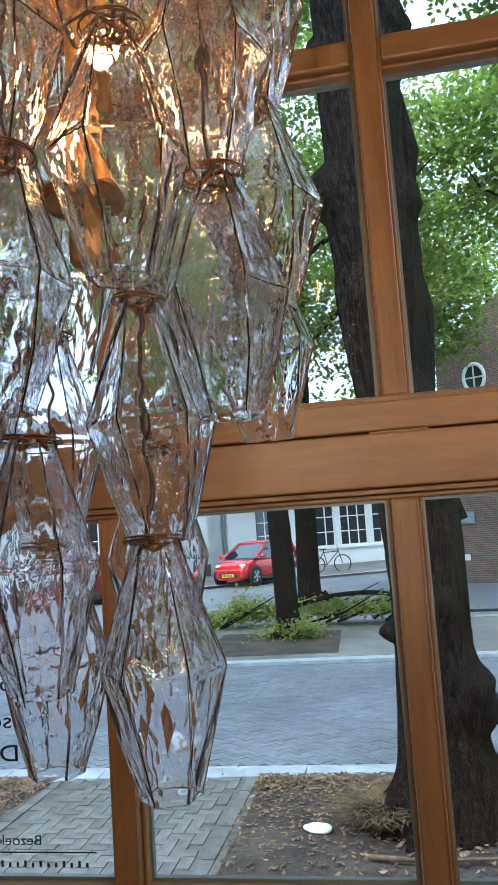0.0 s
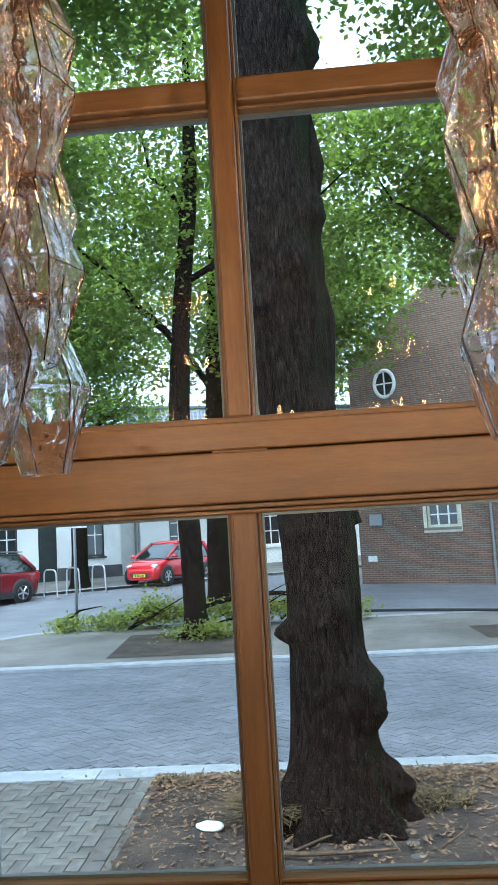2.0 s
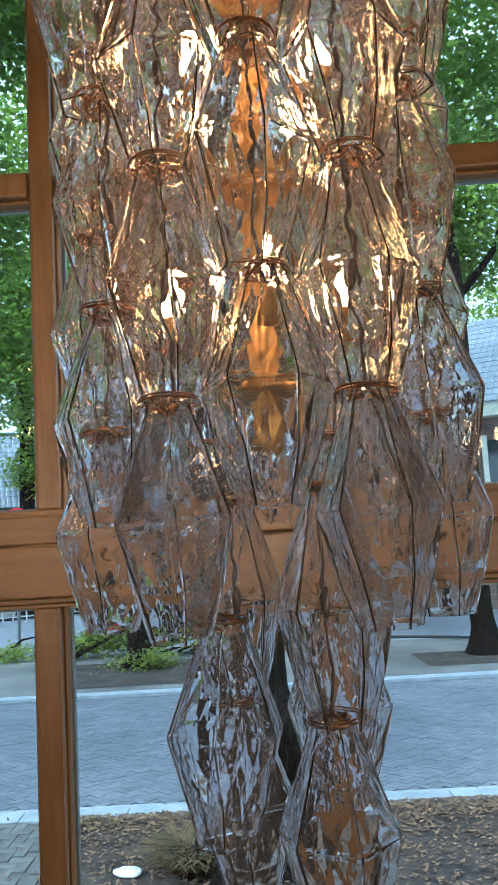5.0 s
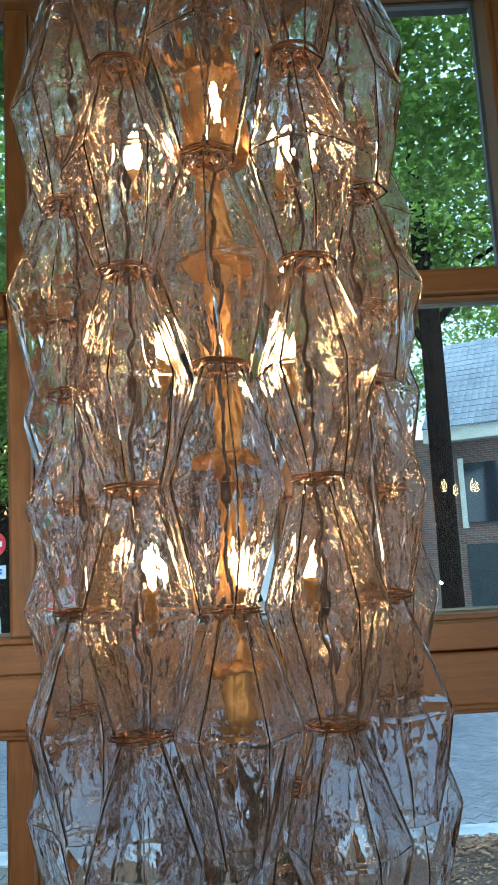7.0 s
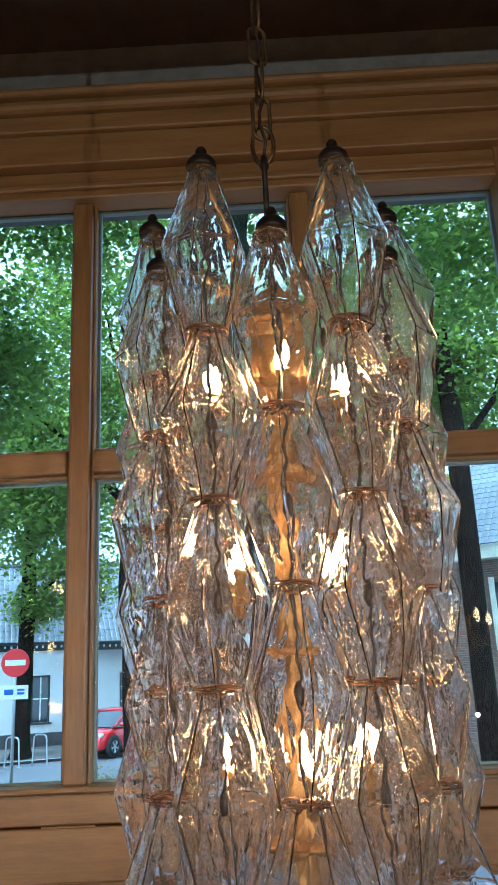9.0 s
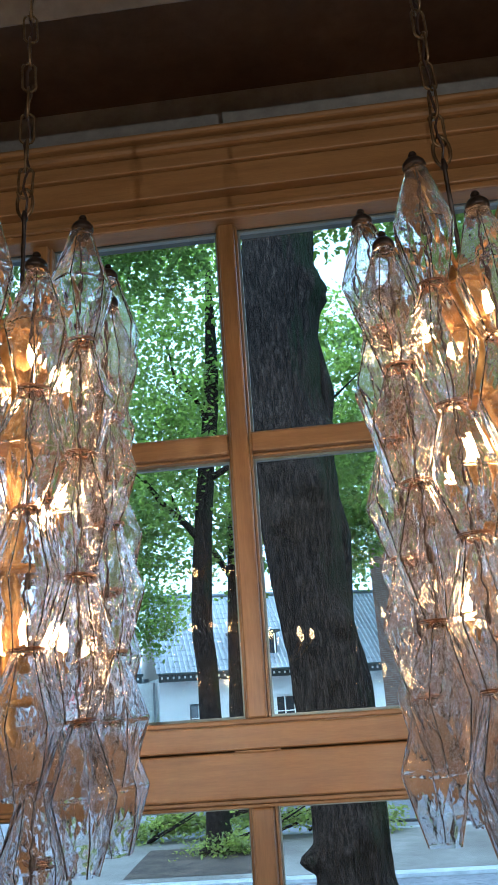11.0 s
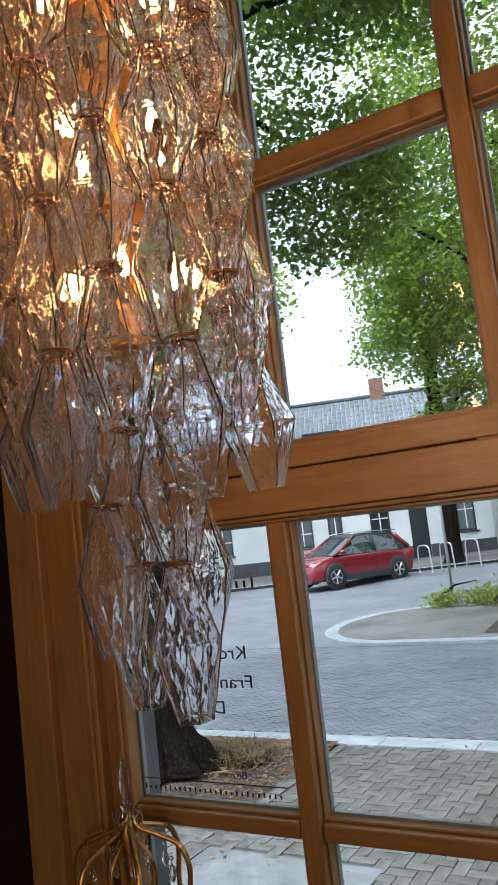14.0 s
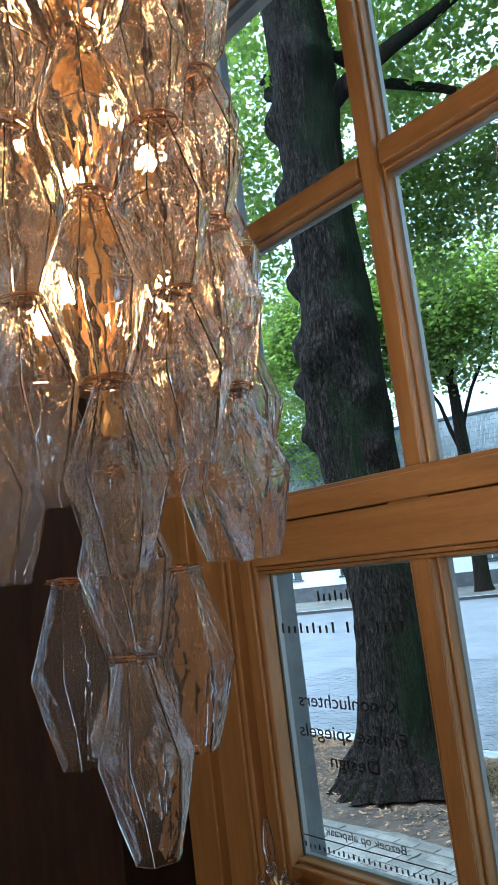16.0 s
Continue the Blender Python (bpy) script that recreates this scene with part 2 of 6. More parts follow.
# ---------------------------------------------------------------- the room
FLOOR, CEIL, RECESS = 0.72, 3.82, 4.30
XL, XR, YB, EDGE = -1.42, 3.6, -5.6, -0.75
COLS = [(-1.022, -0.545), (-0.485, 0.0), (0.06, 0.533), (0.593, 1.045)]
BACK_UP, BACK_LOW = 0.034, 0.011  # how far the upper and lower sashes stand back
T1, R1B, R2T, R2B, R3T, R3B, R4T, R4B = 3.838, 3.208, 3.140, 2.502, 2.316, 1.650, 1.596, 1.16

structure("floor", boxes((XL - 0.2, XR + 0.2, YB - 0.2, 0.0, FLOOR - 0.15, FLOOR)), M["floor"], "dark brown wooden floor boards of the showroom", "floor")
structure("ceiling", boxes((XL - 0.2, XR + 0.2, YB - 0.2, EDGE, CEIL, RECESS + 0.12), bevel=0.004), M["ceiling"], "brownish textured plaster ceiling of the showroom", "ceiling")
structure("ceiling_recess", boxes((XL - 0.2, XR + 0.2, EDGE - 0.01, 0.06, RECESS, RECESS + 0.1)), M["recess"], "dark brown painted recess above the shop window", "ceiling")
structure("wall_back", boxes((XL - 0.2, XR + 0.2, YB - 0.2, YB, FLOOR, CEIL)), M["wall_room"], "warm beige painted rear wall of the showroom", "wall")
structure("wall_east", boxes((XR, XR + 0.2, YB, 0.0, FLOOR, RECESS)), M["wall_room"], "warm beige painted side wall of the showroom", "wall")
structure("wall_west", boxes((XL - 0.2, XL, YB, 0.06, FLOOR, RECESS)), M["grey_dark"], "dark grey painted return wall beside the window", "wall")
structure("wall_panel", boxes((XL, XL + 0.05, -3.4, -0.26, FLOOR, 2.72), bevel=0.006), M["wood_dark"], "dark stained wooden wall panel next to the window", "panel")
structure("wall_front", boxes((XL - 0.2, XR + 0.2, 0.0, 0.28, 4.0, RECESS + 0.9), (1.46, XR + 0.2, 0.0, 0.28, -0.02, 4.0), (XL - 0.2, -1.38, 0.06, 0.28, -0.02, 4.0), (-1.38, 1.46, 0.02, 0.28, -0.02, 1.06)), M["grey_paint"], "grey painted wall round the shop window", "wall")

# the window: frame members, muntins and panes
window = thing("window_1", "large varnished wooden shop window with small panes", "window", kind="structure")


def wood(name, rows, level, label="", bevel=0.004):
    return part(name, boxes(*rows, bevel=bevel), M["wood_h" if level else "wood_v"], window, label)


# casing on the sides and at the top, in steps
for sgn, x in ((-1, COLS[0][0]), (1, COLS[3][1])):
    a = lambda lo, hi: (x + lo, x + hi) if sgn > 0 else (x - hi, x - lo)
    wood("jamb", [(*a(0.0, 0.07), -0.018, 0.047, R3T + 0.1, 4.0)], False)
    wood("jamb", [(*a(0.0, 0.07), -0.018, 0.025, R4B - 0.1, R3T + 0.0995)], False)
    part("outer_jamb", boxes((*a(0.006, 0.07), 0.0475, 0.105, R3T + 0.1, 4.0), (*a(0.006, 0.07), 0.0255, 0.105, R4B - 0.1, R3T + 0.0995), bevel=0.003), M["frame_grey"], window, "grey painted outer jamb")
    wood("jamb_bead", [(*a(0.012, 0.03), -0.030, -0.0185, R4B - 0.08, T1 + 0.02)], False)
    wood("casing", [(*a(0.071, 0.21), -0.045, 0.08, R4B - 0.1, 4.0)], False)
    wood("casing_bead", [(*a(0.085, 0.102), -0.056, -0.0455, R4B - 0.1, 4.0)], False)
    wood("casing_edge", [(*a(0.211, 0.335 if sgn < 0 else 0.36), -0.07, 0.08, R4B - 0.1, 3.99)], False)
x0, x1 = COLS[0][0] - 0.335, COLS[3][1] + 0.36
wood("head_rail", [(COLS[0][0], COLS[3][1], -0.018, 0.047, T1, T1 + 0.075)], True)
# dark grey piece added for the shade under the head rail outside
part("head_shade_strip", boxes((COLS[0][0], COLS[3][1], 0.0475, 0.10, T1 + 0.003, T1 + 0.075), bevel=0.003), M["frame_grey"], window, "dark grey strip for the shade under the outer head")
wood("head_bead", [(COLS[0][0] + 0.004, COLS[3][1] - 0.004, -0.032, -0.0185, T1 + 0.018, T1 + 0.036)], True)
wood("head_board", [(COLS[0][0] - 0.07, COLS[3][1] + 0.07, -0.045, 0.06, T1 + 0.079, T1 + 0.165)], True)
wood("head_board", [(x0, x1, -0.055, 0.06, T1 + 0.168, T1 + 0.215)], True)
wood("head_cornice", [(x0, x1, -0.075, 0.06, T1 + 0.218, T1 + 0.25)], True, bevel=0.012)
wood("head_cornice", [(x0, x1, -0.09, 0.06, T1 + 0.252, T1 + 0.272)], True, bevel=0.008)
# transom with the narrow slots above each sash
wood("transom", [(COLS[0][0], COLS[3][1], -0.030, 0.07, R3T + 0.020, 2.433)], True)
wood("transom", [(COLS[0][0], COLS[3][1], -0.026, 0.07, 2.436, R2B - 0.012)], True)
for k, (a, b) in enumerate(COLS[:-1]):
    c = (b + COLS[k + 1][0]) / 2
    wood("slot_block", [(c - 0.052, c + 0.052, -0.0275, 0.02, 2.4325, 2.4355)], True, bevel=0)
wood("transom_lip", [(COLS[0][0], COLS[3][1], -0.006, 0.071, R2B - 0.012, R2B)], True, bevel=0.003)
wood("transom_drip", [(COLS[0][0], COLS[3][1], -0.018, 0.06, R3T + 0.009, R3T + 0.0185)], True, bevel=0.002)
wood("transom_drip", [(COLS[0][0], COLS[3][1], -0.008, 0.06, R3T, R3T + 0.0075)], True, bevel=0.002)
wood("transom_back", [(COLS[0][0] + 0.002, COLS[3][1] - 0.002, 0.0715, 0.082, R3T + 0.001, R2B - 0.001), ], True, bevel=0.002)
wood("sill", [(x0, x1, -0.16, 0.1, R4B - 0.14, R4B - 0.1)], True, bevel=0.008)
wood("bottom_rail", [(COLS[0][0], COLS[3][1], -0.02, 0.06, R4B - 0.1, R4B)], True)


def muntin_v(a, b, z0, z1, y, fine):
    rows = [(a + 0.007, b - 0.007, y - 0.027, y + 0.028, z0, z1)]
    wood("muntin", rows, False, bevel=0.005)
    for lo, hi in ((a, a + 0.0062), (b - 0.0062, b)):
        wood("bead", [(lo, hi, y - 0.008, y + 0.028, z0, z1)], False, bevel=0.002)
    if fine:
        for lo in (a + 0.0085, b - 0.0125):
            wood("bead", [(lo, lo + 0.004, y - 0.0305, y - 0.0275, z0, z1)], False, bevel=0.001)


def muntin_h(z0, z1, a, b, y):
    wood("glazing_bar", [(a, b, y - 0.026, y + 0.028, z0 + 0.008, z1 - 0.008)], True, bevel=0.005)
    for lo, hi in ((z0, z0 + 0.0072), (z1 - 0.0072, z1)):
        wood("bead", [(a, b, y - 0.007, y + 0.028, lo, hi)], True, bevel=0.002)


for k in range(3):
    a, b = COLS[k][1], COLS[k + 1][0]
    muntin_v(a, b, R2B, T1, BACK_UP, 0)
    muntin_v(a - 0.002, b + 0.002, R4B, R3T, BACK_LOW, 1)
for a, b in COLS:
    muntin_h(R2T, R1B, a, b, BACK_UP)
    muntin_h(R4T, R3B, a, b, BACK_LOW)
for a, b in COLS:
    for z0, z1, y in ((R1B, T1, BACK_UP), (R2B, R2T, BACK_UP), (R3B, R3T, BACK_LOW), (R4B, R4T, BACK_LOW)):
        g = part("pane", boxes((a - 0.004, b + 0.004, y + 0.012, y + 0.016, z0 - 0.004, z1 + 0.004)), M["pane"], window, "clear window glass")
        g.visible_shadow = False
        w, y0, y1 = 0.006, y + 0.0165, y + 0.030
        part("seal", boxes((a, a + w, y0, y1, z0, z1), (b - w, b, y0, y1, z0, z1), (a + w, b - w, y0, y1, z0, z0 + w), (a + w, b - w, y0, y1, z1 - w, z1)), M["spacer"], window, "pale grey glazing spacer")

# ---------------------------------------------------------------- the street: ground
SLOPE = 0.022


def gz(y):
    return max(0.0, SLOPE * (y - 12.0))


M["road"] = textured("road_clinker", (0.125, 0.13, 0.15), (0.185, 0.19, 0.215), 0.8, rough=0.62, bmp=0.35, dist=0.004, random_tint=0.2)
M["brick_pave"] = textured("grey_pavers", (0.085, 0.08, 0.072), (0.155, 0.147, 0.135), 2.0, rough=0.75, bmp=0.4, dist=0.004, random_tint=0.3)
M["joint"] = textured("sandy_joints", (0.07, 0.066, 0.058), (0.12, 0.112, 0.10), 6, rough=0.9, bmp=0.5)
M["road_joint"] = textured("road_joints", (0.10, 0.10, 0.108), (0.14, 0.14, 0.148), 6, rough=0.9, bmp=0.3)
M["kerb"] = textured("pale_concrete", (0.26, 0.28, 0.30), (0.38, 0.40, 0.42), 4, rough=0.7, bmp=0.3, random_tint=0.12)
M["slab"] = textured("worn_slab", (0.10, 0.105, 0.11), (0.22, 0.225, 0.23), 1.6, rough=0.75, bmp=0.4)
M["soil"] = textured("bare_soil", (0.018, 0.012, 0.009), (0.062, 0.044, 0.032), 3.0, rough=0.95, bmp=1.0, dist=0.02)
M["far_pave"] = textured("far_pavers", (0.085, 0.078, 0.07), (0.185, 0.175, 0.165), 0.55, rough=0.75, bmp=0.3, fine=14)
M["litter"] = textured("dry_leaf_litter", (0.06, 0.034, 0.018), (0.27, 0.165, 0.085), 9, rough=0.85, bmp=0.2, random_tint=0.6)
M["chalk"] = textured("white_stone", (0.62, 0.62, 0.60), (0.78, 0.78, 0.76), 14, rough=0.8, bmp=0.4)
M["dry_grass"] = textured("dry_grass", (0.05, 0.036, 0.012), (0.15, 0.10, 0.035), 9, rough=0.8, bmp=0.2, random_tint=0.4)


def sheet(name, x0, x1, ys, material, label, cat, dz=0.0, kind="structure"):
    v, f = [], []
    for y in ys:
        v += [(x0, y, gz(y) + dz), (x1, y, gz(y) + dz)]
    for k in range(len(ys) - 1):
        f.append((2 * k, 2 * k + 1, 2 * k + 3, 2 * k + 2))
    return tagged(raw_mesh(name, v, f, material), label, cat, kind=kind)


sheet("ground", -500, 500, [0.1, 12.0, 60, 900], M["joint"], "dark sandy ground sheet under the paving", "ground", dz=-0.10)
sheet("road", -60, 60, [6.38, 11.99], M["road_joint"], "grey brick-paved street in front of the shop", "road", dz=-0.055)
sheet("road_far", -60, 60, [11.985, 16.5, 40], M["road"], "grey brick-paved side street behind the island", "road", dz=-0.05)

PAVE_FACES = [(0, 1, 2, 3), (0, 4, 5, 1), (1, 5, 6, 2), (2, 6, 7, 3), (3, 7, 4, 0)]


def paver(cx, cy, l, w, ang, z, tilt=0.0):
    """The eight corners of one paver with a slightly smaller top."""
    c, s = math.cos(ang), math.sin(ang)
    out = []
    for k, zz in ((0.982, z), (1.0, z - 0.03)):
        for a, b in ((-1, -1), (1, -1), (1, 1), (-1, 1)):
            px, py = a * l / 2 * k, b * w / 2 * k
            out.append((cx + px * c - py * s, cy + px * s + py * c, zz + tilt * (a + 0.6 * b)))
    return out


def herringbone(x0, x1, y0, y1, l, w, ang, keep):
    """Centres and turns of pavers in herringbone over a rectangle."""
    out, c, s = [], math.cos(ang), math.sin(ang)
    n = int((abs(x1 - x0) + abs(y1 - y0)) / w) + 6
    mx, my = (x0 + x1) / 2, (y0 + y1) / 2
    for i in range(-n, n):
        for j in range(-n // 2, n // 2):
            for k in (0, 1):
                u = (i + 2 * j) * w
                v = (i - 2 * j) * w
                if k == 0:
                    cu, cv, turn = u + l / 2, v + w / 2, 0.0
                else:
                    cu, cv, turn = u + w / 2, v + w + l / 2, math.pi / 2
                px, py = mx + cu * c - cv * s, my + cu * s + cv * c
                if x0 < px < x1 and y0 < py < y1 and keep(px, py):
                    out.append((px, py, ang + turn))
    return out


BED_R, BED_L = (-1.42, 4.6, 3.85, 5.95), (-7.6, -3.42, 3.75, 5.95)


def in_bed(x, y, m=0.03):
    return any(a - m < x < b + m and c - m < y < d + m for a, b, c, d in (BED_R, BED_L))


pavement = thing("pavement", "grey herringbone brick pavement outside the window", "pavement", kind="structure")
rng = random.Random(4)
near_pave = herringbone(-9, 3.4, 0.45, 5.93, 0.204, 0.102, radians(0), lambda x, y: not in_bed(x, y, 0.165) and not (-3.3 < x < -1.9 and 2.45 < y < 3.35))
near_pave.sort(key=lambda p: abs(p[0] + 2.1) + abs(p[1] - 4.2))
me_paver = bpy.data.meshes.new("paver")
me_paver.from_pydata(paver(0, 0, 0.1985, 0.0975, 0, 0), [], PAVE_FACES)
me_paver.materials.append(M["brick_pave"])
rest_v, rest_f = [], []
for k, (x, y, a) in enumerate(near_pave):
    z = rng.uniform(-0.003, 0.004)
    if k >= 290:
        n = len(rest_v)
        rest_v += paver(x, y, 0.1985, 0.0975, a, z, rng.uniform(-0.0015, 0.0015))
        rest_f += [tuple(n + i for i in f) for f in PAVE_FACES]
for bx, y0, y1 in ((BED_R[0] - 0.055, BED_R[2] - 0.1, 5.93), (BED_L[1] + 0.055, BED_L[2] - 0.1, 5.93)):
    y = y0
    while y < y1 - 0.1:
        n = len(rest_v)
        rest_v += paver(bx, y + 0.1, 0.1985, 0.0975, math.pi / 2, rng.uniform(-0.002, 0.005), rng.uniform(-0.001, 0.001))
        rest_f += [tuple(n + i for i in f) for f in PAVE_FACES]
        y += 0.203
for x0, x1, by in ((BED_R[0], 3.3, BED_R[2] - 0.055), (BED_L[0], BED_L[1], BED_L[2] - 0.055)):
    x = x0
    while x < x1:
        n = len(rest_v)
        rest_v += paver(x + 0.1, by, 0.1985, 0.0975, 0.0, rng.uniform(-0.002, 0.005), rng.uniform(-0.001, 0.001))
        rest_f += [tuple(n + i for i in f) for f in PAVE_FACES]
        x += 0.203
PAVERS_NEAR = near_pave[:290]
tagged(raw_mesh("pavers", rest_v, rest_f, M["brick_pave"], pavement), kind="stuff")
part("slab", boxes((-3.3, -1.9, 2.45, 3.35, -0.05, 0.002), bevel=0.006), M["slab"], pavement, "worn pale concrete slab")
part("bed_joint", boxes((-12, 6, 0.28, 5.93, -0.06, -0.012)), M["joint"], pavement)

road_v, road_f = [], []
for x, y, a in herringbone(-11.5, 6.5, 6.4, 11.9, 0.164, 0.082, radians(45), lambda x, y: True):
    n = len(road_v)
    road_v += paver(x, y, 0.1625, 0.0806, a, -0.045 + rng.uniform(-0.002, 0.003) + 0.02 * (1 - ((y - 9.15) / 2.75) ** 2), rng.uniform(-0.001, 0.001))
    road_f += [tuple(n + i for i in f) for f in PAVE_FACES]
tagged(raw_mesh("road_pavers", road_v, road_f, M["road"]), "grey-blue clinker pavers of the street", "paving", kind="stuff")
sheet("road_side", -60, -11.45, [6.38, 11.95], M["road"], "grey paving of the street further along", "road", dz=-0.048)
sheet("road_side_east", 6.45, 60, [6.38, 11.95], M["road"], "grey paving of the street further along", "road", dz=-0.048)

# kerb stones along the pavement
kerb = thing("kerb", "pale concrete kerb band between pavement and street", "kerb", kind="structure")
x = -12.0
while x < 6:
    part("kerb_stone", boxes((x + 0.004, x + 0.996, 5.96, 6.22, -0.1, 0.004), bevel=0.008), M["kerb"], kerb)
    part("gutter_stone", boxes((x + 0.304, x + 1.296, 6.225, 6.385, -0.1, -0.03), bevel=0.006), M["kerb"], kerb)
    x += 1.0

# planting beds: uneven soil with litter
def soil(name, bed, seed, label):
    a, b, c, d = bed
    nx, ny = int((b - a) / 0.07), int((d - c) / 0.07)
    v, f = [], []
    for j in range(ny + 1):
        for i in range(nx + 1):
            x, y = a + (b - a) * i / nx, c + (d - c) * j / ny
            e = min(x - a, b - x, y - c, d - y)
            h = 0.035 * noise.noise((x * 1.3, y * 1.3, seed)) + 0.018 * noise.noise((x * 6, y * 6, seed))
            v.append((x, y, -0.02 + min(1, e / 0.25) * (0.03 + h)))
    for j in range(ny):
        for i in range(nx):
            k = j * (nx + 1) + i
            f.append((k, k + 1, k + nx + 2, k + nx + 1))
    return tagged(raw_mesh(name, v, f, M["soil"], smooth=True), label, "soil", kind="structure")


soil("planting_bed", BED_R, 3.0, "bare brown soil bed round the street tree")
soil("planting_bed", BED_L, 8.0, "bare brown soil bed round the street tree")


def flakes(name, n, place, size, material, label, cat, seed, lift=0.012, curl=0.4):
    """Many small bent leaves lying about."""
    r = random.Random(seed)
    v, f = [], []
    for _ in range(n):
        x, y, z = place(r)
        s, a = size * r.uniform(0.5, 1.3), r.uniform(0, 6.28)
        tx, ty = r.uniform(-curl, curl), r.uniform(-curl, curl)
        k = len(v)
        for px, py in ((-1, 0), (0, -0.5), (1, 0), (0, 0.5)):
            qx, qy = px * math.cos(a) - py * math.sin(a), px * math.sin(a) + py * math.cos(a)
            v.append((x + qx * s, y + qy * s, z + lift + s * (qx * tx + qy * ty) + 0.2 * s * abs(px)))
        f += [(k, k + 1, k + 2), (k, k + 2, k + 3)]
    return tagged(raw_mesh(name, v, f, material), label, cat, kind="stuff")


def bed_spot(bed):
    a, b, c, d = bed

    def spot(r):
        y = c + (d - c) * r.random() ** 0.7
        x = r.uniform(a, b)
        if r.random() < 0.45:
            y = d - abs(r.gauss(0, 0.25))
        return x, min(max(y, c), d), 0.012
    return spot


flakes("leaf_litter", 10000, bed_spot(BED_R), 0.025, M["litter"], "dry brown leaves on the soil bed", "leaves", 5)
flakes("leaf_litter", 11000, bed_spot(BED_L), 0.025, M["litter"], "dry brown leaves on the soil bed", "leaves", 6)
flakes("leaf_litter", 260, lambda r: (r.uniform(-4, -1.4), r.uniform(2.5, 6.0), 0.004), 0.02, M["litter"], "few dry leaves scattered on the pavement", "leaves", 7)

# the white stone lying in the bed
bm = bmesh.new()
bmesh.ops.create_icosphere(bm, subdivisions=3, radius=1.0)
for vt in bm.verts:
    k = 1 + 0.22 * noise.noise(vt.co * 1.6) + 0.08 * noise.noise(vt.co * 5)
    vt.co = Vector((vt.co.x * 0.115 * k, vt.co.y * 0.075 * k, max(vt.co.z, -0.4) * 0.035 * k))
stone = tagged(link_mesh("stone", bm, M["chalk"], smooth=True), "flat white stone lying on the soil", "stone")
stone.matrix_world = pose(-0.74, 4.64, 0.03, 0, 0, -12)

# island on the far side of the street, with rounded tip
ISL_TIP, ISL_Y0, ISL_Y1 = -5.35, 12.0, 16.35


def island_outline(grow):
    pts, cy, ry = [], (ISL_Y0 + ISL_Y1) / 2, (ISL_Y1 - ISL_Y0) / 2
    pts.append((40.0, ISL_Y0 - grow))
    for k in range(25):
        a = -math.pi / 2 - math.pi * k / 24
        pts.append((ISL_TIP + math.cos(a) * (1.95 + grow), cy + math.sin(a) * (ry + grow)))
    pts.append((40.0, ISL_Y1 + grow))
    return pts


def slab_from(pts, z_of, thick):
    bm = bmesh.new()
    top = [bm.verts.new((x, y, z_of(y))) for x, y in pts]
    bot = [bm.verts.new((x, y, z_of(y) - thick)) for x, y in pts]
    bm.faces.new(top)
    for k in range(len(pts) - 1):
        bm.faces.new((top[k], bot[k], bot[k + 1], top[k + 1]))
    bmesh.ops.triangulate(bm, faces=[f for f in bm.faces if len(f.verts) > 4])
    return bm


structure("island_kerb", slab_from(island_outline(0.0), lambda y: gz(y) + 0.0, 0.15), M["kerb"], "pale concrete kerb round the paved island", "kerb")
structure("island", slab_from(island_outline(-0.28), lambda y: gz(y) + 0.005, 0.1), M["far_pave"], "grey paved island with street trees", "pavement")


def small_bed(x0, x1, y0, y1):
    bm = bmesh.new()
    vs = [bm.verts.new((x, y, gz(y) + 0.012)) for x, y in ((x0, y0), (x1, y0), (x1 - 0.1, y1), (x0 - 0.1, y1))]
    bm.faces.new(vs)
    return bm


structure("tree_pit", small_bed(-3.65, -1.15, 12.6, 15.1), M["soil"], "brown soil pit round the island tree", "soil")
structure("tree_pit", small_bed(3.2, 6.2, 12.9, 14.3), M["soil"], "brown soil pit in the paved island", "soil")

# far pavement in front of the houses, with kerb
UX, UY = 0.928, 0.372
AX, AY = -16.39, 27.03


def facade(s, out):
    """A place in front of the houses: s along them, out from the wall towards the street."""
    return AX + UX * s + UY * out, AY + UY * s - UX * out


bm = bmesh.new()
row = [facade(-40, 5.2), facade(7.5, 4.6), facade(13, 4.4), facade(40, 5.0), facade(40, -0.5), facade(-40, -0.5)]
vs = [bm.verts.new((x, y, gz(y) + 0.03)) for x, y in row]
lo = [bm.verts.new((x, y, gz(y) - 0.1)) for x, y in row]
bm.faces.new(vs)
for k in range(3):
    bm.faces.new((vs[k], lo[k], lo[k + 1], vs[k + 1]))
structure("far_pavement", bm, M["far_pave"], "grey pavement along the white houses", "pavement")
bm = bmesh.new()
for (a, b) in ((-40, 7.5), (7.5, 13), (13, 40)):
    ps = [facade(a, 4.95 if a < 0 else 4.5), facade(b, 4.5), facade(b, 4.75), facade(a, 5.2 if a < 0 else 4.75)]
    v4 = [bm.verts.new((x, y, gz(y) + 0.045)) for x, y in ps]
    bm.faces.new(v4)
structure("far_kerb", bm, M["kerb"], "pale concrete kerb of the side street", "kerb")

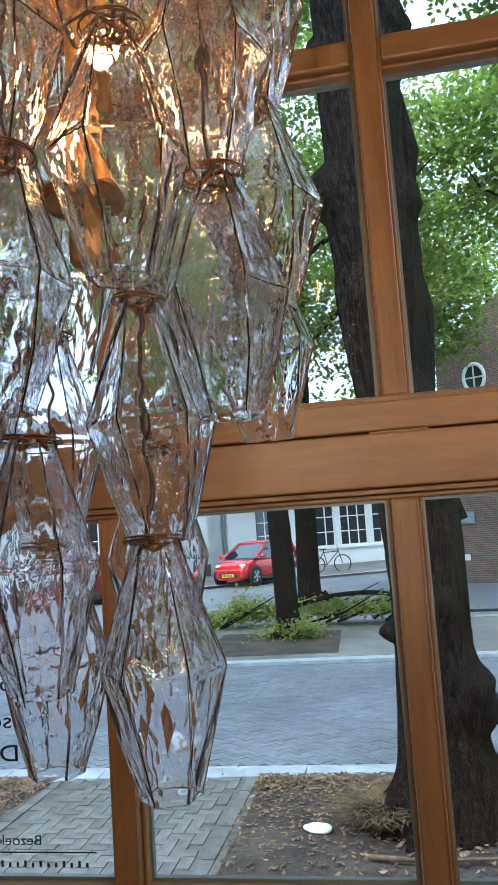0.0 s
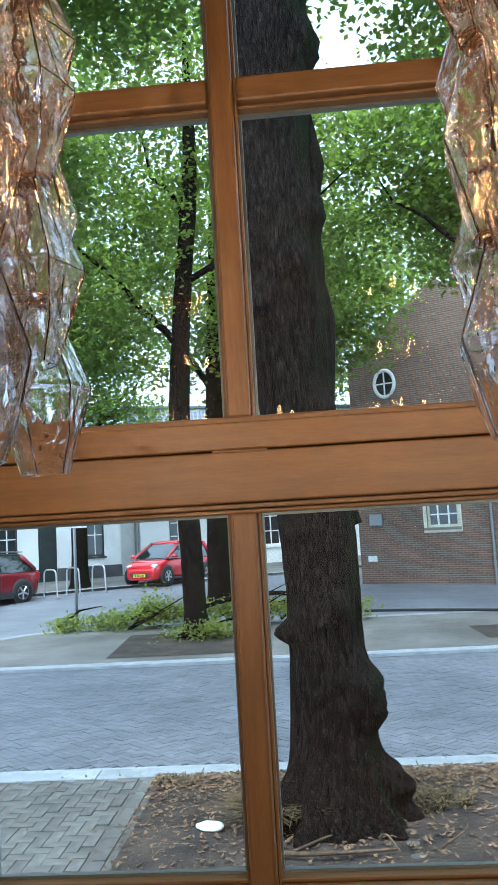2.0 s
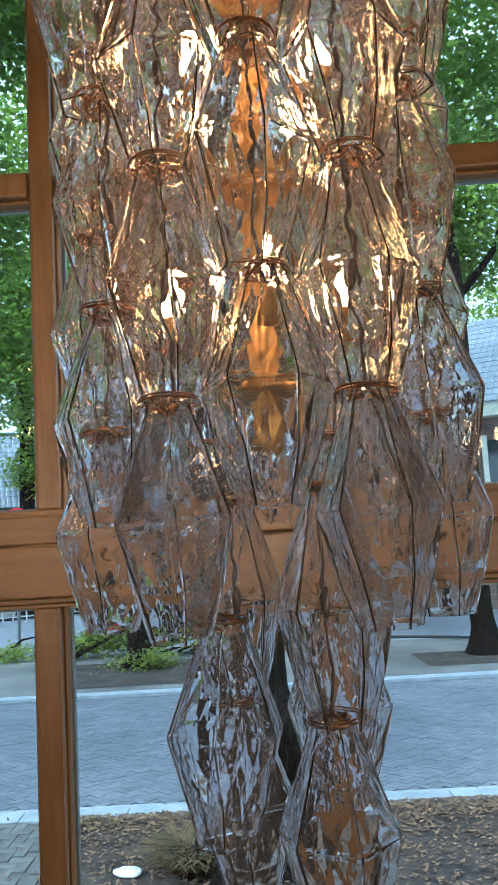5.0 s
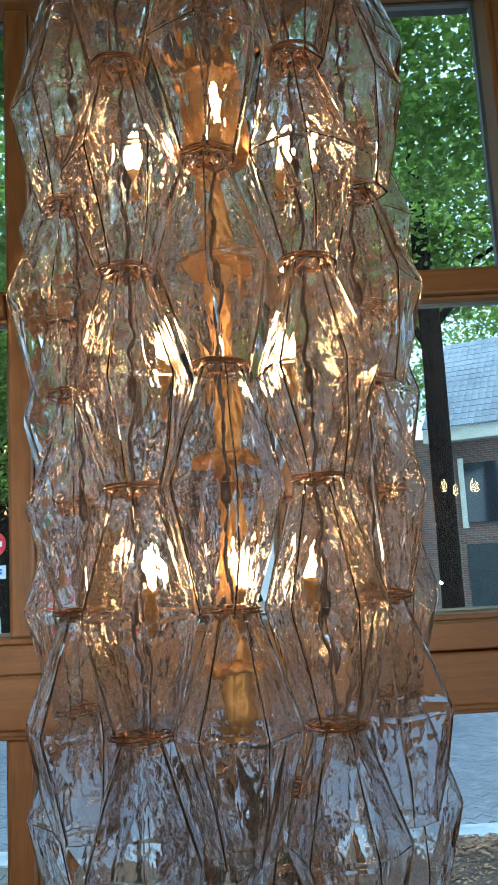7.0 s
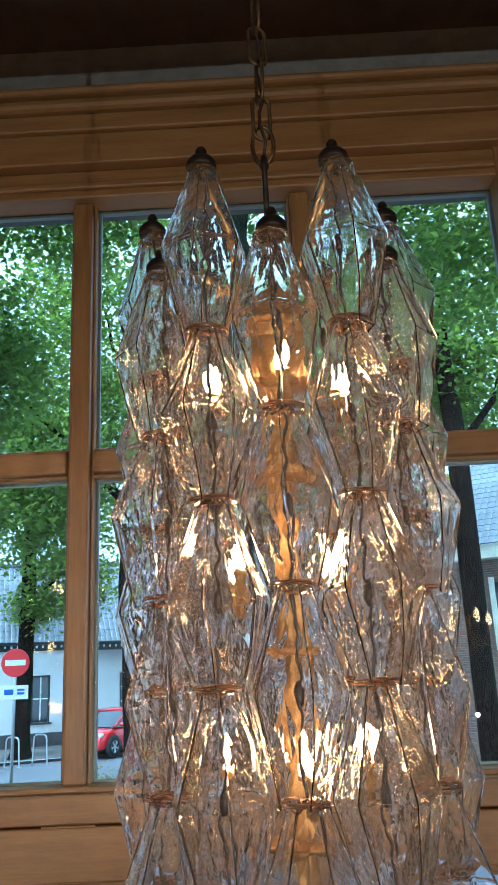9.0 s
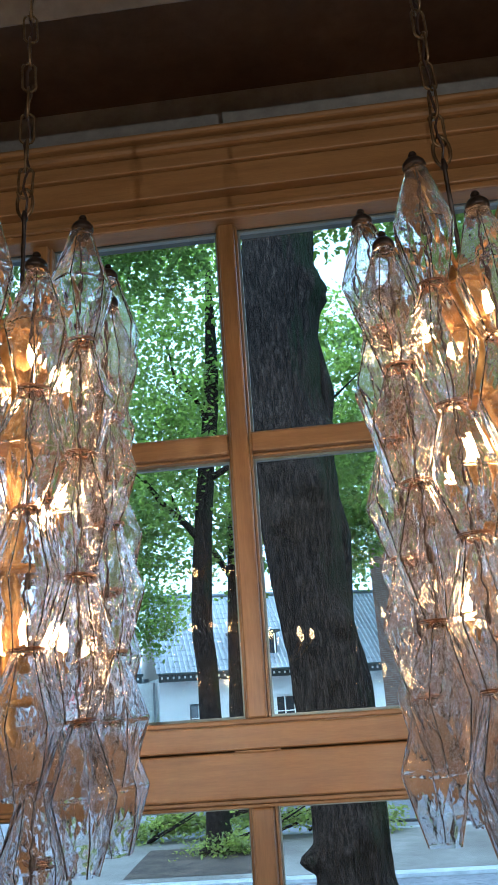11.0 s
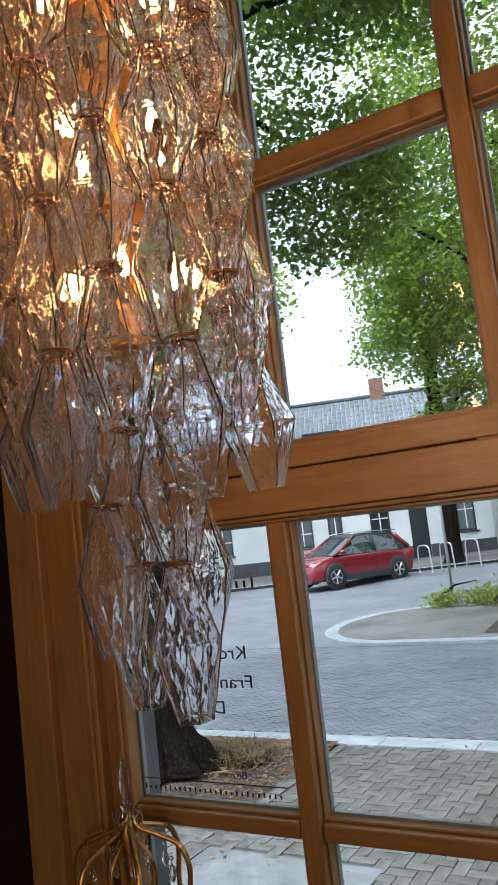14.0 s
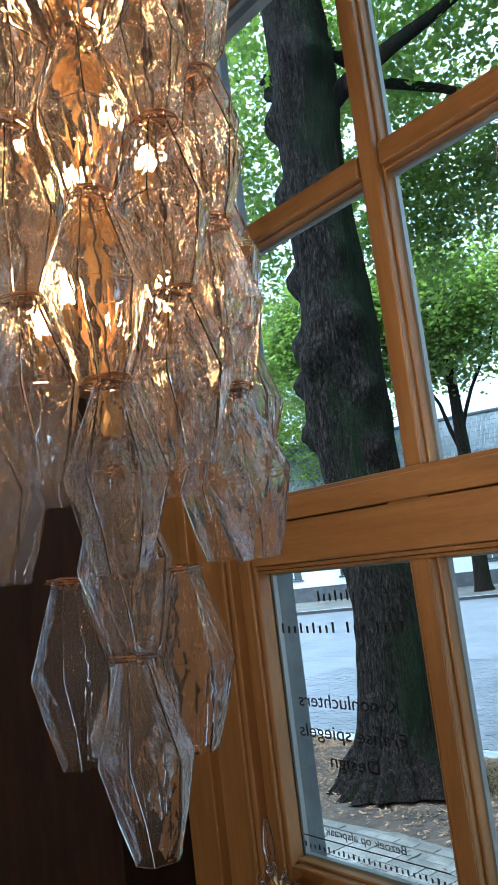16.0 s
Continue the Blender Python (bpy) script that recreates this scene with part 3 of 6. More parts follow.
# ---------------------------------------------------------------- trees
def bark_mat():
    """Furrowed dark bark with relief shade in its colour, moss on the weather side."""
    m = mat("linden_bark", (0.03, 0.025, 0.02), 0.92, 0.0, 0.08)
    n, l, b = nodes_of(m)
    v = coords(m, (1, 1, 0.27))
    ridge, fine, big = noise_tex(m, v, 34, 6.0, 0.75), noise_tex(m, v, 90, 4.0, 0.7), noise_tex(m, coords(m), 1.6)
    vo = n.new("ShaderNodeTexVoronoi")
    vo.feature = "DISTANCE_TO_EDGE"
    vo.inputs["Scale"].default_value = 58
    vo.inputs["Randomness"].default_value = 1.0
    l.new(v, vo.inputs["Vector"])
    # furrow shade goes into the colour: near-black hollows, paler ridges, darkened cracks
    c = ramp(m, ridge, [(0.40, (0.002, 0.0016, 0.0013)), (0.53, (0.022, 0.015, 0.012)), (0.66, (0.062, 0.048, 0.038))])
    crack_shade = ramp(m, vo.outputs["Distance"], [(0.0, (0.2, 0.2, 0.2)), (0.14, (1, 1, 1))])
    c = blend(m, 1.0, c, crack_shade, "MULTIPLY")
    geo, sep, mul = n.new("ShaderNodeNewGeometry"), n.new("ShaderNodeSeparateXYZ"), n.new("ShaderNodeMath")
    l.new(geo.outputs["Normal"], sep.inputs[0])
    mul.operation = "MULTIPLY_ADD"
    l.new(sep.outputs["X"], mul.inputs[0])
    mul.inputs[1].default_value = 0.35
    l.new(big, mul.inputs[2])
    moss = ramp(m, mul.outputs[0], [(0.66, (0, 0, 0)), (0.90, (0.85, 0.85, 0.85))])
    green = ramp(m, fine, [(0.35, (0.003, 0.005, 0.002)), (0.7, (0.024, 0.036, 0.014))])
    l.new(blend(m, moss, c, green), b.inputs["Base Color"])
    add = n.new("ShaderNodeMath")
    add.operation = "MULTIPLY_ADD"
    l.new(vo.outputs["Distance"], add.inputs[0])
    add.inputs[1].default_value = 0.5
    l.new(ridge, add.inputs[2])
    bump(m, add.outputs[0], 1.0, 0.07)
    return m


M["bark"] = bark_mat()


def leaf_mat(name, dark, light):
    m = textured(name, dark, light, 0.35, rough=0.55, bmp=0.0, fine=30, random_tint=0.72)
    n, l, b = nodes_of(m)
    out = n["Material Output"]
    tr, mix = n.new("ShaderNodeBsdfTranslucent"), n.new("ShaderNodeMixShader")
    tr.inputs[0].default_value = (min(1, light[0] * 2.2), min(1, light[1] * 2.4), light[2] * 1.2, 1)
    mix.inputs[0].default_value = 0.55
    l.new(b.outputs[0], mix.inputs[1])
    l.new(tr.outputs[0], mix.inputs[2])
    l.new(mix.outputs[0], out.inputs[0])
    return m


M["leaf"] = leaf_mat("linden_leaf", (0.035, 0.056, 0.016), (0.130, 0.165, 0.046))
# the same linden leaf, darkened in colour as if standing in shade
M["leaf_in_shade"] = leaf_mat("shaded_leaf", (0.032, 0.052, 0.015), (0.115, 0.15, 0.042))
M["leaf_cut"] = leaf_mat("cut_leaf", (0.07, 0.085, 0.025), (0.20, 0.215, 0.075))


def foliage(name, clumps, n, size, material, parent, seed, label="green leafy crown"):
    """Leaves in small sprays inside the given ellipsoids (centre, radii, share), drooping and uneven, with gaps."""
    r = np.random.RandomState(int(seed))
    share_sum = sum(c[2] for c in clumps)
    centres = []
    for (cx, cy, cz), (rx, ry, rz), w in clumps:
        k = max(4, int(n / 46 * w / share_sum))
        d = r.normal(size=(k, 3))
        d /= np.linalg.norm(d, axis=1)[:, None]
        rad = r.uniform(0.1, 1.0, size=(k, 1)) ** 0.5
        centres.append(np.array((cx, cy, cz)) + d * rad * np.array((rx, ry, rz)))
    centres = np.concatenate(centres)
    per = 46
    m = len(centres) * per
    spray = size * 2.5
    pos = np.repeat(centres, per, axis=0) + r.normal(size=(m, 3)) * np.array((spray, spray, spray * 0.5))
    a, b, c = r.uniform(0, 6.283, m), r.normal(0, 0.55, m), r.uniform(0, 6.283, m)
    u = np.stack([np.cos(a) * np.cos(b), np.sin(a) * np.cos(b), np.sin(b) - 0.25], 1)
    w = np.cross(u, np.stack([np.cos(c) * 0.5, np.sin(c) * 0.5, np.ones(m)], 1))
    w /= np.linalg.norm(w, axis=1)[:, None] + 1e-9
    s = size * r.uniform(0.6, 1.25, (m, 1))
    quad = np.stack([pos - u * s * 0.5, pos + w * s * 0.42, pos + u * s * 0.6, pos - w * s * 0.42], 1).reshape(-1, 3)
    me = bpy.data.meshes.new(name)
    me.vertices.add(4 * m)
    me.vertices.foreach_set("co", quad.astype(np.float32).ravel())
    me.loops.add(4 * m)
    me.loops.foreach_set("vertex_index", np.arange(4 * m, dtype=np.int32))
    me.polygons.add(m)
    me.polygons.foreach_set("loop_start", np.arange(0, 4 * m, 4, dtype=np.int32))
    me.update(calc_edges=True)
    me.materials.append(material)
    ob = new(name, me)
    ob.parent = parent
    ob["label"] = label
    ob["kind"] = "stuff"
    return ob


def smooth_line(pts, n):
    """A Catmull-Rom line through points and radii."""
    P = [Vector(p) for p in pts]
    out = []
    for k in range(len(P) - 1):
        a, b, c, d = P[max(k - 1, 0)], P[k], P[k + 1], P[min(k + 2, len(P) - 1)]
        for j in range(n):
            t = j / n
            out.append(0.5 * ((2 * b) + (c - a) * t + (2 * a - 5 * b + 4 * c - d) * t * t + (3 * b - a - 3 * c + d) * t ** 3))
    out.append(P[-1])
    return out


def trunk(tree, line, rough, seed, knots=(), sides=40, steps=12, material=None):
    """line: rows of x, y, z, radius. knots: burls as (x, y, z, reach, height)."""
    pts = smooth_line([p[:3] for p in line], steps)
    rad = [v.x for v in smooth_line([(p[3], 0, 0) for p in line], steps)]
    bm = bmesh.new()

    def wob(k, ang, p):
        q = Vector((math.cos(ang), math.sin(ang), p.z * 0.9 + seed))
        ridge = abs(noise.noise((math.cos(ang) * 7, math.sin(ang) * 7, p.z * 1.3 + seed)))
        furrow = abs(noise.noise((math.cos(ang) * 13, math.sin(ang) * 13, p.z * 2.2 + seed)))
        flare = max(0.0, 1 - p.z / 0.55) * 0.65 * abs(noise.noise((math.cos(ang) * 2.6, math.sin(ang) * 2.6, seed)))
        return 1 + flare + rough * (0.6 * noise.noise(q * 1.2) + 0.35 * noise.noise(q * 3.1) - 0.35 * ridge - 0.22 * furrow)
    tube(bm, pts, rad, sides, wob)
    for vt in bm.verts:
        for kx, ky, kz, reach, h in knots:
            g = math.exp(-((vt.co - Vector((kx, ky, kz))).length / reach) ** 4)
            if g > 0.02:
                near = min(pts, key=lambda q: abs(q.z - vt.co.z))
                d = Vector((vt.co.x - near.x, vt.co.y - near.y, 0.0)).normalized()
                vt.co += d * h * g * (1 + 0.3 * noise.noise(vt.co * 11)) + Vector((noise.noise(vt.co * 9), noise.noise(vt.co * 9 + Vector((5, 0, 0))), 0)) * 0.02 * g
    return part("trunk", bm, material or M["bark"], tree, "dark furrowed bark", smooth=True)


def limbs(tree, rows, seed):
    r = random.Random(seed)
    for a, b, r0 in rows:
        a, b = Vector(a), Vector(b)
        pts = [a.lerp(b, k / 6) + Vector((r.uniform(-1, 1), r.uniform(-1, 1), r.uniform(-1, 1))) * 0.04 * (b - a).length * (0 < k < 6) for k in range(7)]
        bm = tube(bmesh.new(), pts, [r0 * (1 - 0.85 * k / 6) for k in range(7)], 8)
        part("limb", bm, M["bark"], tree, "", smooth=True)


def street_tree(label, line, rough, seed, knots, limb_rows, clumps, n_leaf, leaf, material):
    x, y = line[0][0], line[0][1]
    t = thing("tree", label, "tree", pose(0, 0, 0))
    trunk(t, line, rough, seed, knots, 120 if y < 8 else 36, 16 if y < 8 else 10)
    limbs(t, limb_rows, seed)
    foliage("crown", clumps, n_leaf, leaf, material, t, seed)
    return t


# big tree straight outside the window
street_tree("large linden street tree with knobbly dark bark and burls", [
    (0.25, 4.85, -0.05, 0.50), (0.25, 4.87, 0.12, 0.43), (0.25, 4.9, 0.45, 0.36), (0.23, 4.95, 1.1, 0.315), (0.22, 5.0, 1.8, 0.32), (0.2, 5.0, 2.5, 0.32), (0.09, 5.0, 3.4, 0.31), (0.05, 5.0, 4.3, 0.37), (0.03, 5.0, 4.9, 0.385), (0.02, 5.0, 5.4, 0.33), (0.03, 5.0, 6.2, 0.36), (0.08, 5.0, 7.2, 0.36), (0.25, 5.0, 9.5, 0.27), (0.4, 5.0, 12, 0.12)],
    0.22, 2.0,
    [(0.56, 4.8, 0.92, 0.27, 0.15), (0.50, 4.62, 1.02, 0.10, 0.05), (0.66, 4.8, 0.30, 0.17, 0.12), (0.02, 4.65, 1.25, 0.06, 0.05), (0.12, 4.6, 0.95, 0.06, 0.05), (0.28, 4.6, 1.05, 0.06, 0.06), (0.2, 4.62, 1.5, 0.07, 0.05), (0.0, 4.66, 3.0, 0.09, 0.05), (0.2, 4.66, 2.75, 0.08, 0.05), (-0.12, 4.68, 4.1, 0.12, 0.06), (0.18, 4.62, 4.4, 0.14, 0.07), (-0.1, 4.85, 1.42, 0.10, 0.14), (-0.3, 4.75, 0.12, 0.22, 0.10), (0.42, 4.75, 4.85, 0.20, 0.10), (-0.35, 4.85, 5.0, 0.22, 0.16), (0.3, 4.7, 1.6, 0.10, 0.06), (-0.3, 4.9, 6.2, 0.2, 0.1), (0.35, 4.75, 3.2, 0.13, 0.08), (0.45, 4.9, 6.4, 0.2, 0.1), (0.05, 4.7, 2.2, 0.08, 0.06)],
    [((0.05, 5, 7.5), (-2.5, 6.5, 10.5), 0.13), ((0.1, 5, 8.0), (3.0, 6.0, 10.5), 0.13), ((0.3, 5, 9), (1, 8, 12), 0.1), ((0.1, 5, 8.6), (-1.5, 3, 11), 0.1), ((0.36, 5.05, 2.2), (0.34, 5.12, 6.0), 0.24)],
    [((0.5, 6.2, 10.0), (4.2, 2.2, 2.2), 3), ((3.2, 7.0, 8.3), (2.0, 1.6, 1.6), 1.5), ((-2.2, 7.2, 9.3), (1.8, 1.6, 1.5), 1)], 44000, 0.092, M["leaf"])

# its neighbour further along
street_tree("large linden street tree with furrowed dark bark", [
    (-4.98, 4.85, -0.05, 0.62), (-5.0, 4.87, 0.12, 0.52), (-5.03, 4.9, 0.45, 0.43), (-5.02, 5.0, 1.5, 0.40), (-5.08, 5.0, 2.6, 0.39), (-5.17, 5.0, 3.3, 0.42), (-5.2, 5.0, 4.0, 0.47), (-5.18, 5.0, 4.7, 0.44), (-5.2, 5.0, 5.6, 0.38), (-5.2, 5.0, 6.8, 0.36), (-5.2, 5.0, 8.5, 0.36), (-5.4, 5.0, 11.5, 0.14)],
    0.2, 9.0,
    [(-4.72, 4.85, 3.35, 0.16, 0.14), (-5.7, 4.75, 3.6, 0.2, 0.16), (-5.72, 4.8, 4.25, 0.18, 0.14), (-4.7, 4.75, 4.75, 0.2, 0.16), (-5.62, 4.8, 5.4, 0.2, 0.14), (-4.78, 4.8, 6.3, 0.18, 0.14), (-5.6, 4.8, 7.3, 0.24, 0.16), (-4.8, 4.8, 7.9, 0.22, 0.14), (-5.2, 4.55, 4.4, 0.18, 0.1), (-4.65, 4.8, 4.0, 0.2, 0.12), (-5.45, 4.8, 4.6, 0.2, 0.12), (-4.7, 4.8, 5.6, 0.22, 0.12), (-5.5, 4.85, 6.4, 0.22, 0.12), (-4.85, 4.75, 2.9, 0.12, 0.06), (-5.5, 4.6, 0.2, 0.2, 0.1)],
    [((-5.2, 5, 7.2), (-3.0, 7.5, 9.5), 0.13), ((-5.2, 5, 7.6), (-8, 7, 10), 0.13), ((-5.3, 5, 8.3), (-4.2, 9.5, 8.2), 0.10)],
    [((-5.2, 7.0, 9.8), (3.4, 2.6, 2.0), 3), ((-3.9, 8.6, 7.2), (1.5, 1.1, 1.3), 1.2), ((-6.6, 8.6, 7.6), (1.6, 1.2, 1.4), 1.2), ((-8.6, 6.5, 8.0), (1.6, 1.6, 2.0), 1)], 44000, 0.095, M["leaf_in_shade"])

# trees on the island and beyond
street_tree("slender linden tree standing in a soil pit on the island", [
    (-2.28, 14.55, 0.03, 0.36), (-2.28, 14.6, 0.3, 0.25), (-2.3, 14.6, 1.2, 0.235), (-2.36, 14.6, 3.4, 0.22), (-2.42, 14.6, 4.6, 0.22), (-2.25, 14.6, 7.0, 0.19), (-1.95, 14.6, 9.9, 0.16), (-1.9, 14.6, 13, 0.06)],
    0.12, 14.0, [], [((-2.3, 14.6, 6.0), (-5.0, 14, 9), 0.09), ((-2.1, 14.6, 7.5), (1.5, 14, 9.5), 0.08), ((-2.0, 14.6, 8.5), (-3.5, 15.5, 12), 0.07)],
    [((-4.1, 14.6, 9.0), (2.3, 1.8, 3.2), 3), ((0.4, 15.2, 9.6), (2.6, 1.8, 3.0), 3), ((-4.4, 14.6, 6.2), (1.4, 1.2, 1.3), 0.8), ((-2.5, 14.6, 12.6), (3.2, 2.2, 2.4), 2)], 42000, 0.112, M["leaf"])
street_tree("linden tree with greenish bark behind the island", [
    (-2.42, 20.3, 0.1, 0.45), (-2.45, 20.3, 0.5, 0.33), (-2.4, 20.3, 3, 0.29), (-2.3, 20.3, 6, 0.26), (-2.1, 20.3, 10, 0.18), (-2, 20.3, 13, 0.06)],
    0.12, 21.0, [], [((-2.3, 20.3, 6.0), (-5.0, 20, 10), 0.10), ((-2.2, 20.3, 7.0), (1.5, 20, 10), 0.10)],
    [((-1.2, 20.5, 9.5), (4.5, 2.5, 4.2), 4), ((1.2, 20.5, 8.2), (2.0, 1.5, 1.8), 1.0)], 25000, 0.15, M["leaf"])
street_tree("linden tree on the far pavement by the bicycle racks", [
    (-8.2, 26.4, 0.3, 0.42), (-8.2, 26.4, 1.0, 0.30), (-8.15, 26.4, 3.5, 0.28), (-8.1, 26.4, 6.5, 0.25), (-8.2, 26.4, 10, 0.16), (-8.2, 26.4, 13, 0.06)],
    0.12, 31.0, [], [((-8.1, 26.4, 5.4), (-5.6, 26.4, 8.0), 0.10), ((-8.1, 26.4, 7.2), (-9.6, 25.4, 10), 0.08)],
    [((-7.7, 26.2, 10.2), (2.7, 2.0, 3.6), 3), ((-9.7, 26.0, 8.6), (1.0, 0.9, 0.8), 0.25), ((-6.5, 26.2, 6.2), (1.7, 1.3, 1.6), 0.9), ((-8.0, 26.2, 5.2), (0.7, 0.7, 0.6), 0.2)], 20000, 0.16, M["leaf"])
street_tree("linden tree with a bushy crown near the brick house", [
    (4.5, 14.0, 0.02, 0.38), (4.5, 14.0, 0.5, 0.25), (4.46, 14.0, 1.6, 0.22), (4.5, 14.0, 7.0, 0.22), (4.45, 14.0, 9, 0.18), (4.4, 14, 12.5, 0.05)],
    0.12, 41.0, [], [((4.5, 14, 6.5), (2.0, 14.4, 9.4), 0.09), ((4.5, 14, 7), (7, 14.4, 10), 0.09)],
    [((4.8, 15.0, 10.0), (3.4, 2.0, 2.6), 3), ((4.6, 17.5, 9.4), (2.0, 1.4, 1.6), 1.2)], 21000, 0.14, M["leaf"])
for k, (x, y, z, rx, rz, s) in enumerate([(-17, 24, 11, 4.2, 3.0, 51), (-27, 26, 9, 5, 5, 52), (5, 34, 12, 7, 5, 53), (-21, 22, 11, 4, 3, 54), (14, 26, 10, 5, 5, 55)]):
    street_tree("leafy linden tree further along the street", [(x, y, gz(y) - 0.05, 0.4), (x, y, 1, 0.3), (x + 0.1, y, 5, 0.26), (x, y, z, 0.14), (x, y, z + 3, 0.05)], 0.1, s, [],
                [((x, y, 5.5), (x - 2.5, y, z), 0.1), ((x, y, 6), (x + 2.5, y, z), 0.1)], [((x, y, z), (rx, rx * 0.7, rz), 1)], 20000, 0.2, M["leaf"])

# ---------------------------------------------------------------- houses across the street
M["stucco"] = textured("white_stucco", (0.66, 0.67, 0.66), (0.80, 0.81, 0.80), 0.8, rough=0.85, bmp=0.25, fine=20)
M["plinth"] = textured("dark_plinth", (0.045, 0.045, 0.05), (0.08, 0.08, 0.085), 3, rough=0.7, bmp=0.2)
M["dark_paint"] = textured("dark_green_paint", (0.012, 0.02, 0.02), (0.025, 0.035, 0.033), 4, rough=0.35, bmp=0.05)
M["white_paint"] = textured("white_joinery", (0.72, 0.73, 0.72), (0.82, 0.82, 0.81), 5, rough=0.4, bmp=0.05)
M["cream"] = textured("cream_joinery", (0.62, 0.60, 0.48), (0.74, 0.72, 0.6), 5, rough=0.45, bmp=0.05)
M["tile"] = textured("grey_roof_tile", (0.11, 0.124, 0.146), (0.17, 0.187, 0.212), 0.9, rough=0.5, bmp=0.3, fine=12, random_tint=0.15)
M["house_glass"] = mat("dark_house_glass", (0.02, 0.025, 0.03), 0.06, 0.0, 0.8)
M["zinc"] = mat("zinc_pipe", (0.25, 0.26, 0.27), 0.45, 0.7)


def brick_mat(name, a, b, mortar):
    m = mat(name, a, 0.85)
    n, l, bs = nodes_of(m)
    v = coords(m, (1, 1, 1), "UV")
    t = n.new("ShaderNodeTexBrick")
    t.inputs["Color1"].default_value, t.inputs["Color2"].default_value, t.inputs["Mortar"].default_value = (*a, 1), (*b, 1), (*mortar, 1)
    t.inputs["Scale"].default_value = 1.0
    t.inputs["Brick Width"].default_value, t.inputs["Row Height"].default_value, t.inputs["Mortar Size"].default_value = 0.22, 0.065, 0.008
    l.new(v, t.inputs["Vector"])
    big = noise_tex(m, v, 0.7)
    k = ramp(m, big, [(0.3, (0.7, 0.7, 0.7)), (0.7, (1.15, 1.1, 1.05))])
    l.new(blend(m, 1.0, t.outputs["Color"], k, "MULTIPLY"), bs.inputs["Base Color"])
    bp = bump(m, t.outputs["Fac"], 0.6, 0.01)
    n[bp.node.name].invert = True
    return m


M["brick"] = brick_mat("dark_brick", (0.13, 0.075, 0.055), (0.19, 0.115, 0.085), (0.24, 0.22, 0.2))
M["brick_red"] = brick_mat("red_brick", (0.24, 0.09, 0.06), (0.32, 0.14, 0.09), (0.3, 0.28, 0.25))


def uv_wall(ob):
    """Metres along and up the wall as texture coordinates."""
    me = ob.data
    uv = me.uv_layers.new(name="wall")
    for p in me.polygons:
        for li in p.loop_indices:
            c = me.vertices[me.loops[li].vertex_index].co
            uv.data[li].uv = (c.x + c.y, c.z)


def wall_with_holes(bm, s0, s1, z0, z1, holes, thick=0.28):
    """A wall in the plane y = 0 (front) to y = thick, with openings through it. holes: rows of s0, s1, z0, z1."""
    xs = sorted({s0, s1, *[v for h in holes for v in h[:2]]})
    zs = sorted({z0, z1, *[v for h in holes for v in h[2:]]})
    for a, b in zip(xs, xs[1:]):
        run = None
        for c, d in zip(zs, zs[1:]):
            mid = ((a + b) / 2, (c + d) / 2)
            solid = not any(h[0] < mid[0] < h[1] and h[2] < mid[1] < h[3] for h in holes)
            if solid:
                run = (run[0], d) if run else (c, d)
            if run and (not solid or d == zs[-1]):
                box(bm, a, b, 0, thick, run[0], run[1])
                run = None
    bmesh.ops.remove_doubles(bm, verts=bm.verts, dist=1e-5)


def house_window(house, s0, s1, z0, z1, cols, rows, frame, trim=None, sill=True):
    w = part("window", boxes((s0, s0 + 0.07, 0.08, 0.16, z0, z1), (s1 - 0.07, s1, 0.08, 0.16, z0, z1), (s0 + 0.07, s1 - 0.07, 0.08, 0.16, z1 - 0.07, z1), (s0 + 0.07, s1 - 0.07, 0.08, 0.16, z0, z0 + 0.08)), frame, house, "painted window frame")
    for k in range(1, cols):
        x = s0 + (s1 - s0) * k / cols
        part("bar", boxes((x - 0.025, x + 0.025, 0.09, 0.15, z0 + 0.08, z1 - 0.07)), M["white_paint"], w)
    for k in range(1, rows):
        z = z0 + (z1 - z0) * k / rows
        part("bar", boxes((s0 + 0.07, s1 - 0.07, 0.091, 0.149, z - 0.022, z + 0.022)), M["white_paint"], w)
    part("window_pane", boxes((s0 + 0.05, s1 - 0.05, 0.118, 0.126, z0 + 0.05, z1 - 0.05)), M["house_glass"], w, "dark reflecting window glass")
    if sill:
        part("window_sill", boxes((s0 - 0.08, s1 + 0.08, -0.06, 0.08, z0 - 0.08, z0 - 0.001)), trim or M["plinth"], w)
    return w


def tiled_slope(house, s0, s1, y0, z0, y1, z1, step=0.21):
    """Pantiles: rows that overlap and waves across."""
    n_row = max(2, int(math.hypot(y1 - y0, z1 - z0) / 0.32))
    n_col = int((s1 - s0) / step)
    v, f = [], []
    nx, nz = -(z1 - z0), (y1 - y0)
    q = math.hypot(nx, nz)
    nx, nz = nx / q, nz / q
    for r in range(n_row):
        for c in range(n_col):
            xa, xb = s0 + c * step, s0 + (c + 0.97) * step
            k = len(v)
            for t, lift in ((r / n_row, 0.024), ((r + 1.06) / n_row, 0.012)):
                for x, h in ((xa, 0.0), ((xa * 2 + xb) / 3, 0.018), ((xa + 2 * xb) / 3, 0.014), (xb, -0.008)):
                    y, z = y0 + (y1 - y0) * t, z0 + (z1 - z0) * t
                    v.append((x, y + nx * (lift + h), z + nz * (lift + h)))
            for i in range(3):
                f.append((k + i, k + i + 1, k + 5 + i, k + 4 + i))
            m = len(v)
            for i in range(4):
                vx = v[k + i]
                v.append((vx[0], vx[1] - nx * 0.045, vx[2] - nz * 0.045))
            for i in range(3):
                f.append((m + i, m + i + 1, k + i + 1, k + i))
    ob = raw_mesh("roof_tiles", v, f, M["tile"], house, "grey clay pantiles")
    ob["kind"] = "stuff"
    return ob


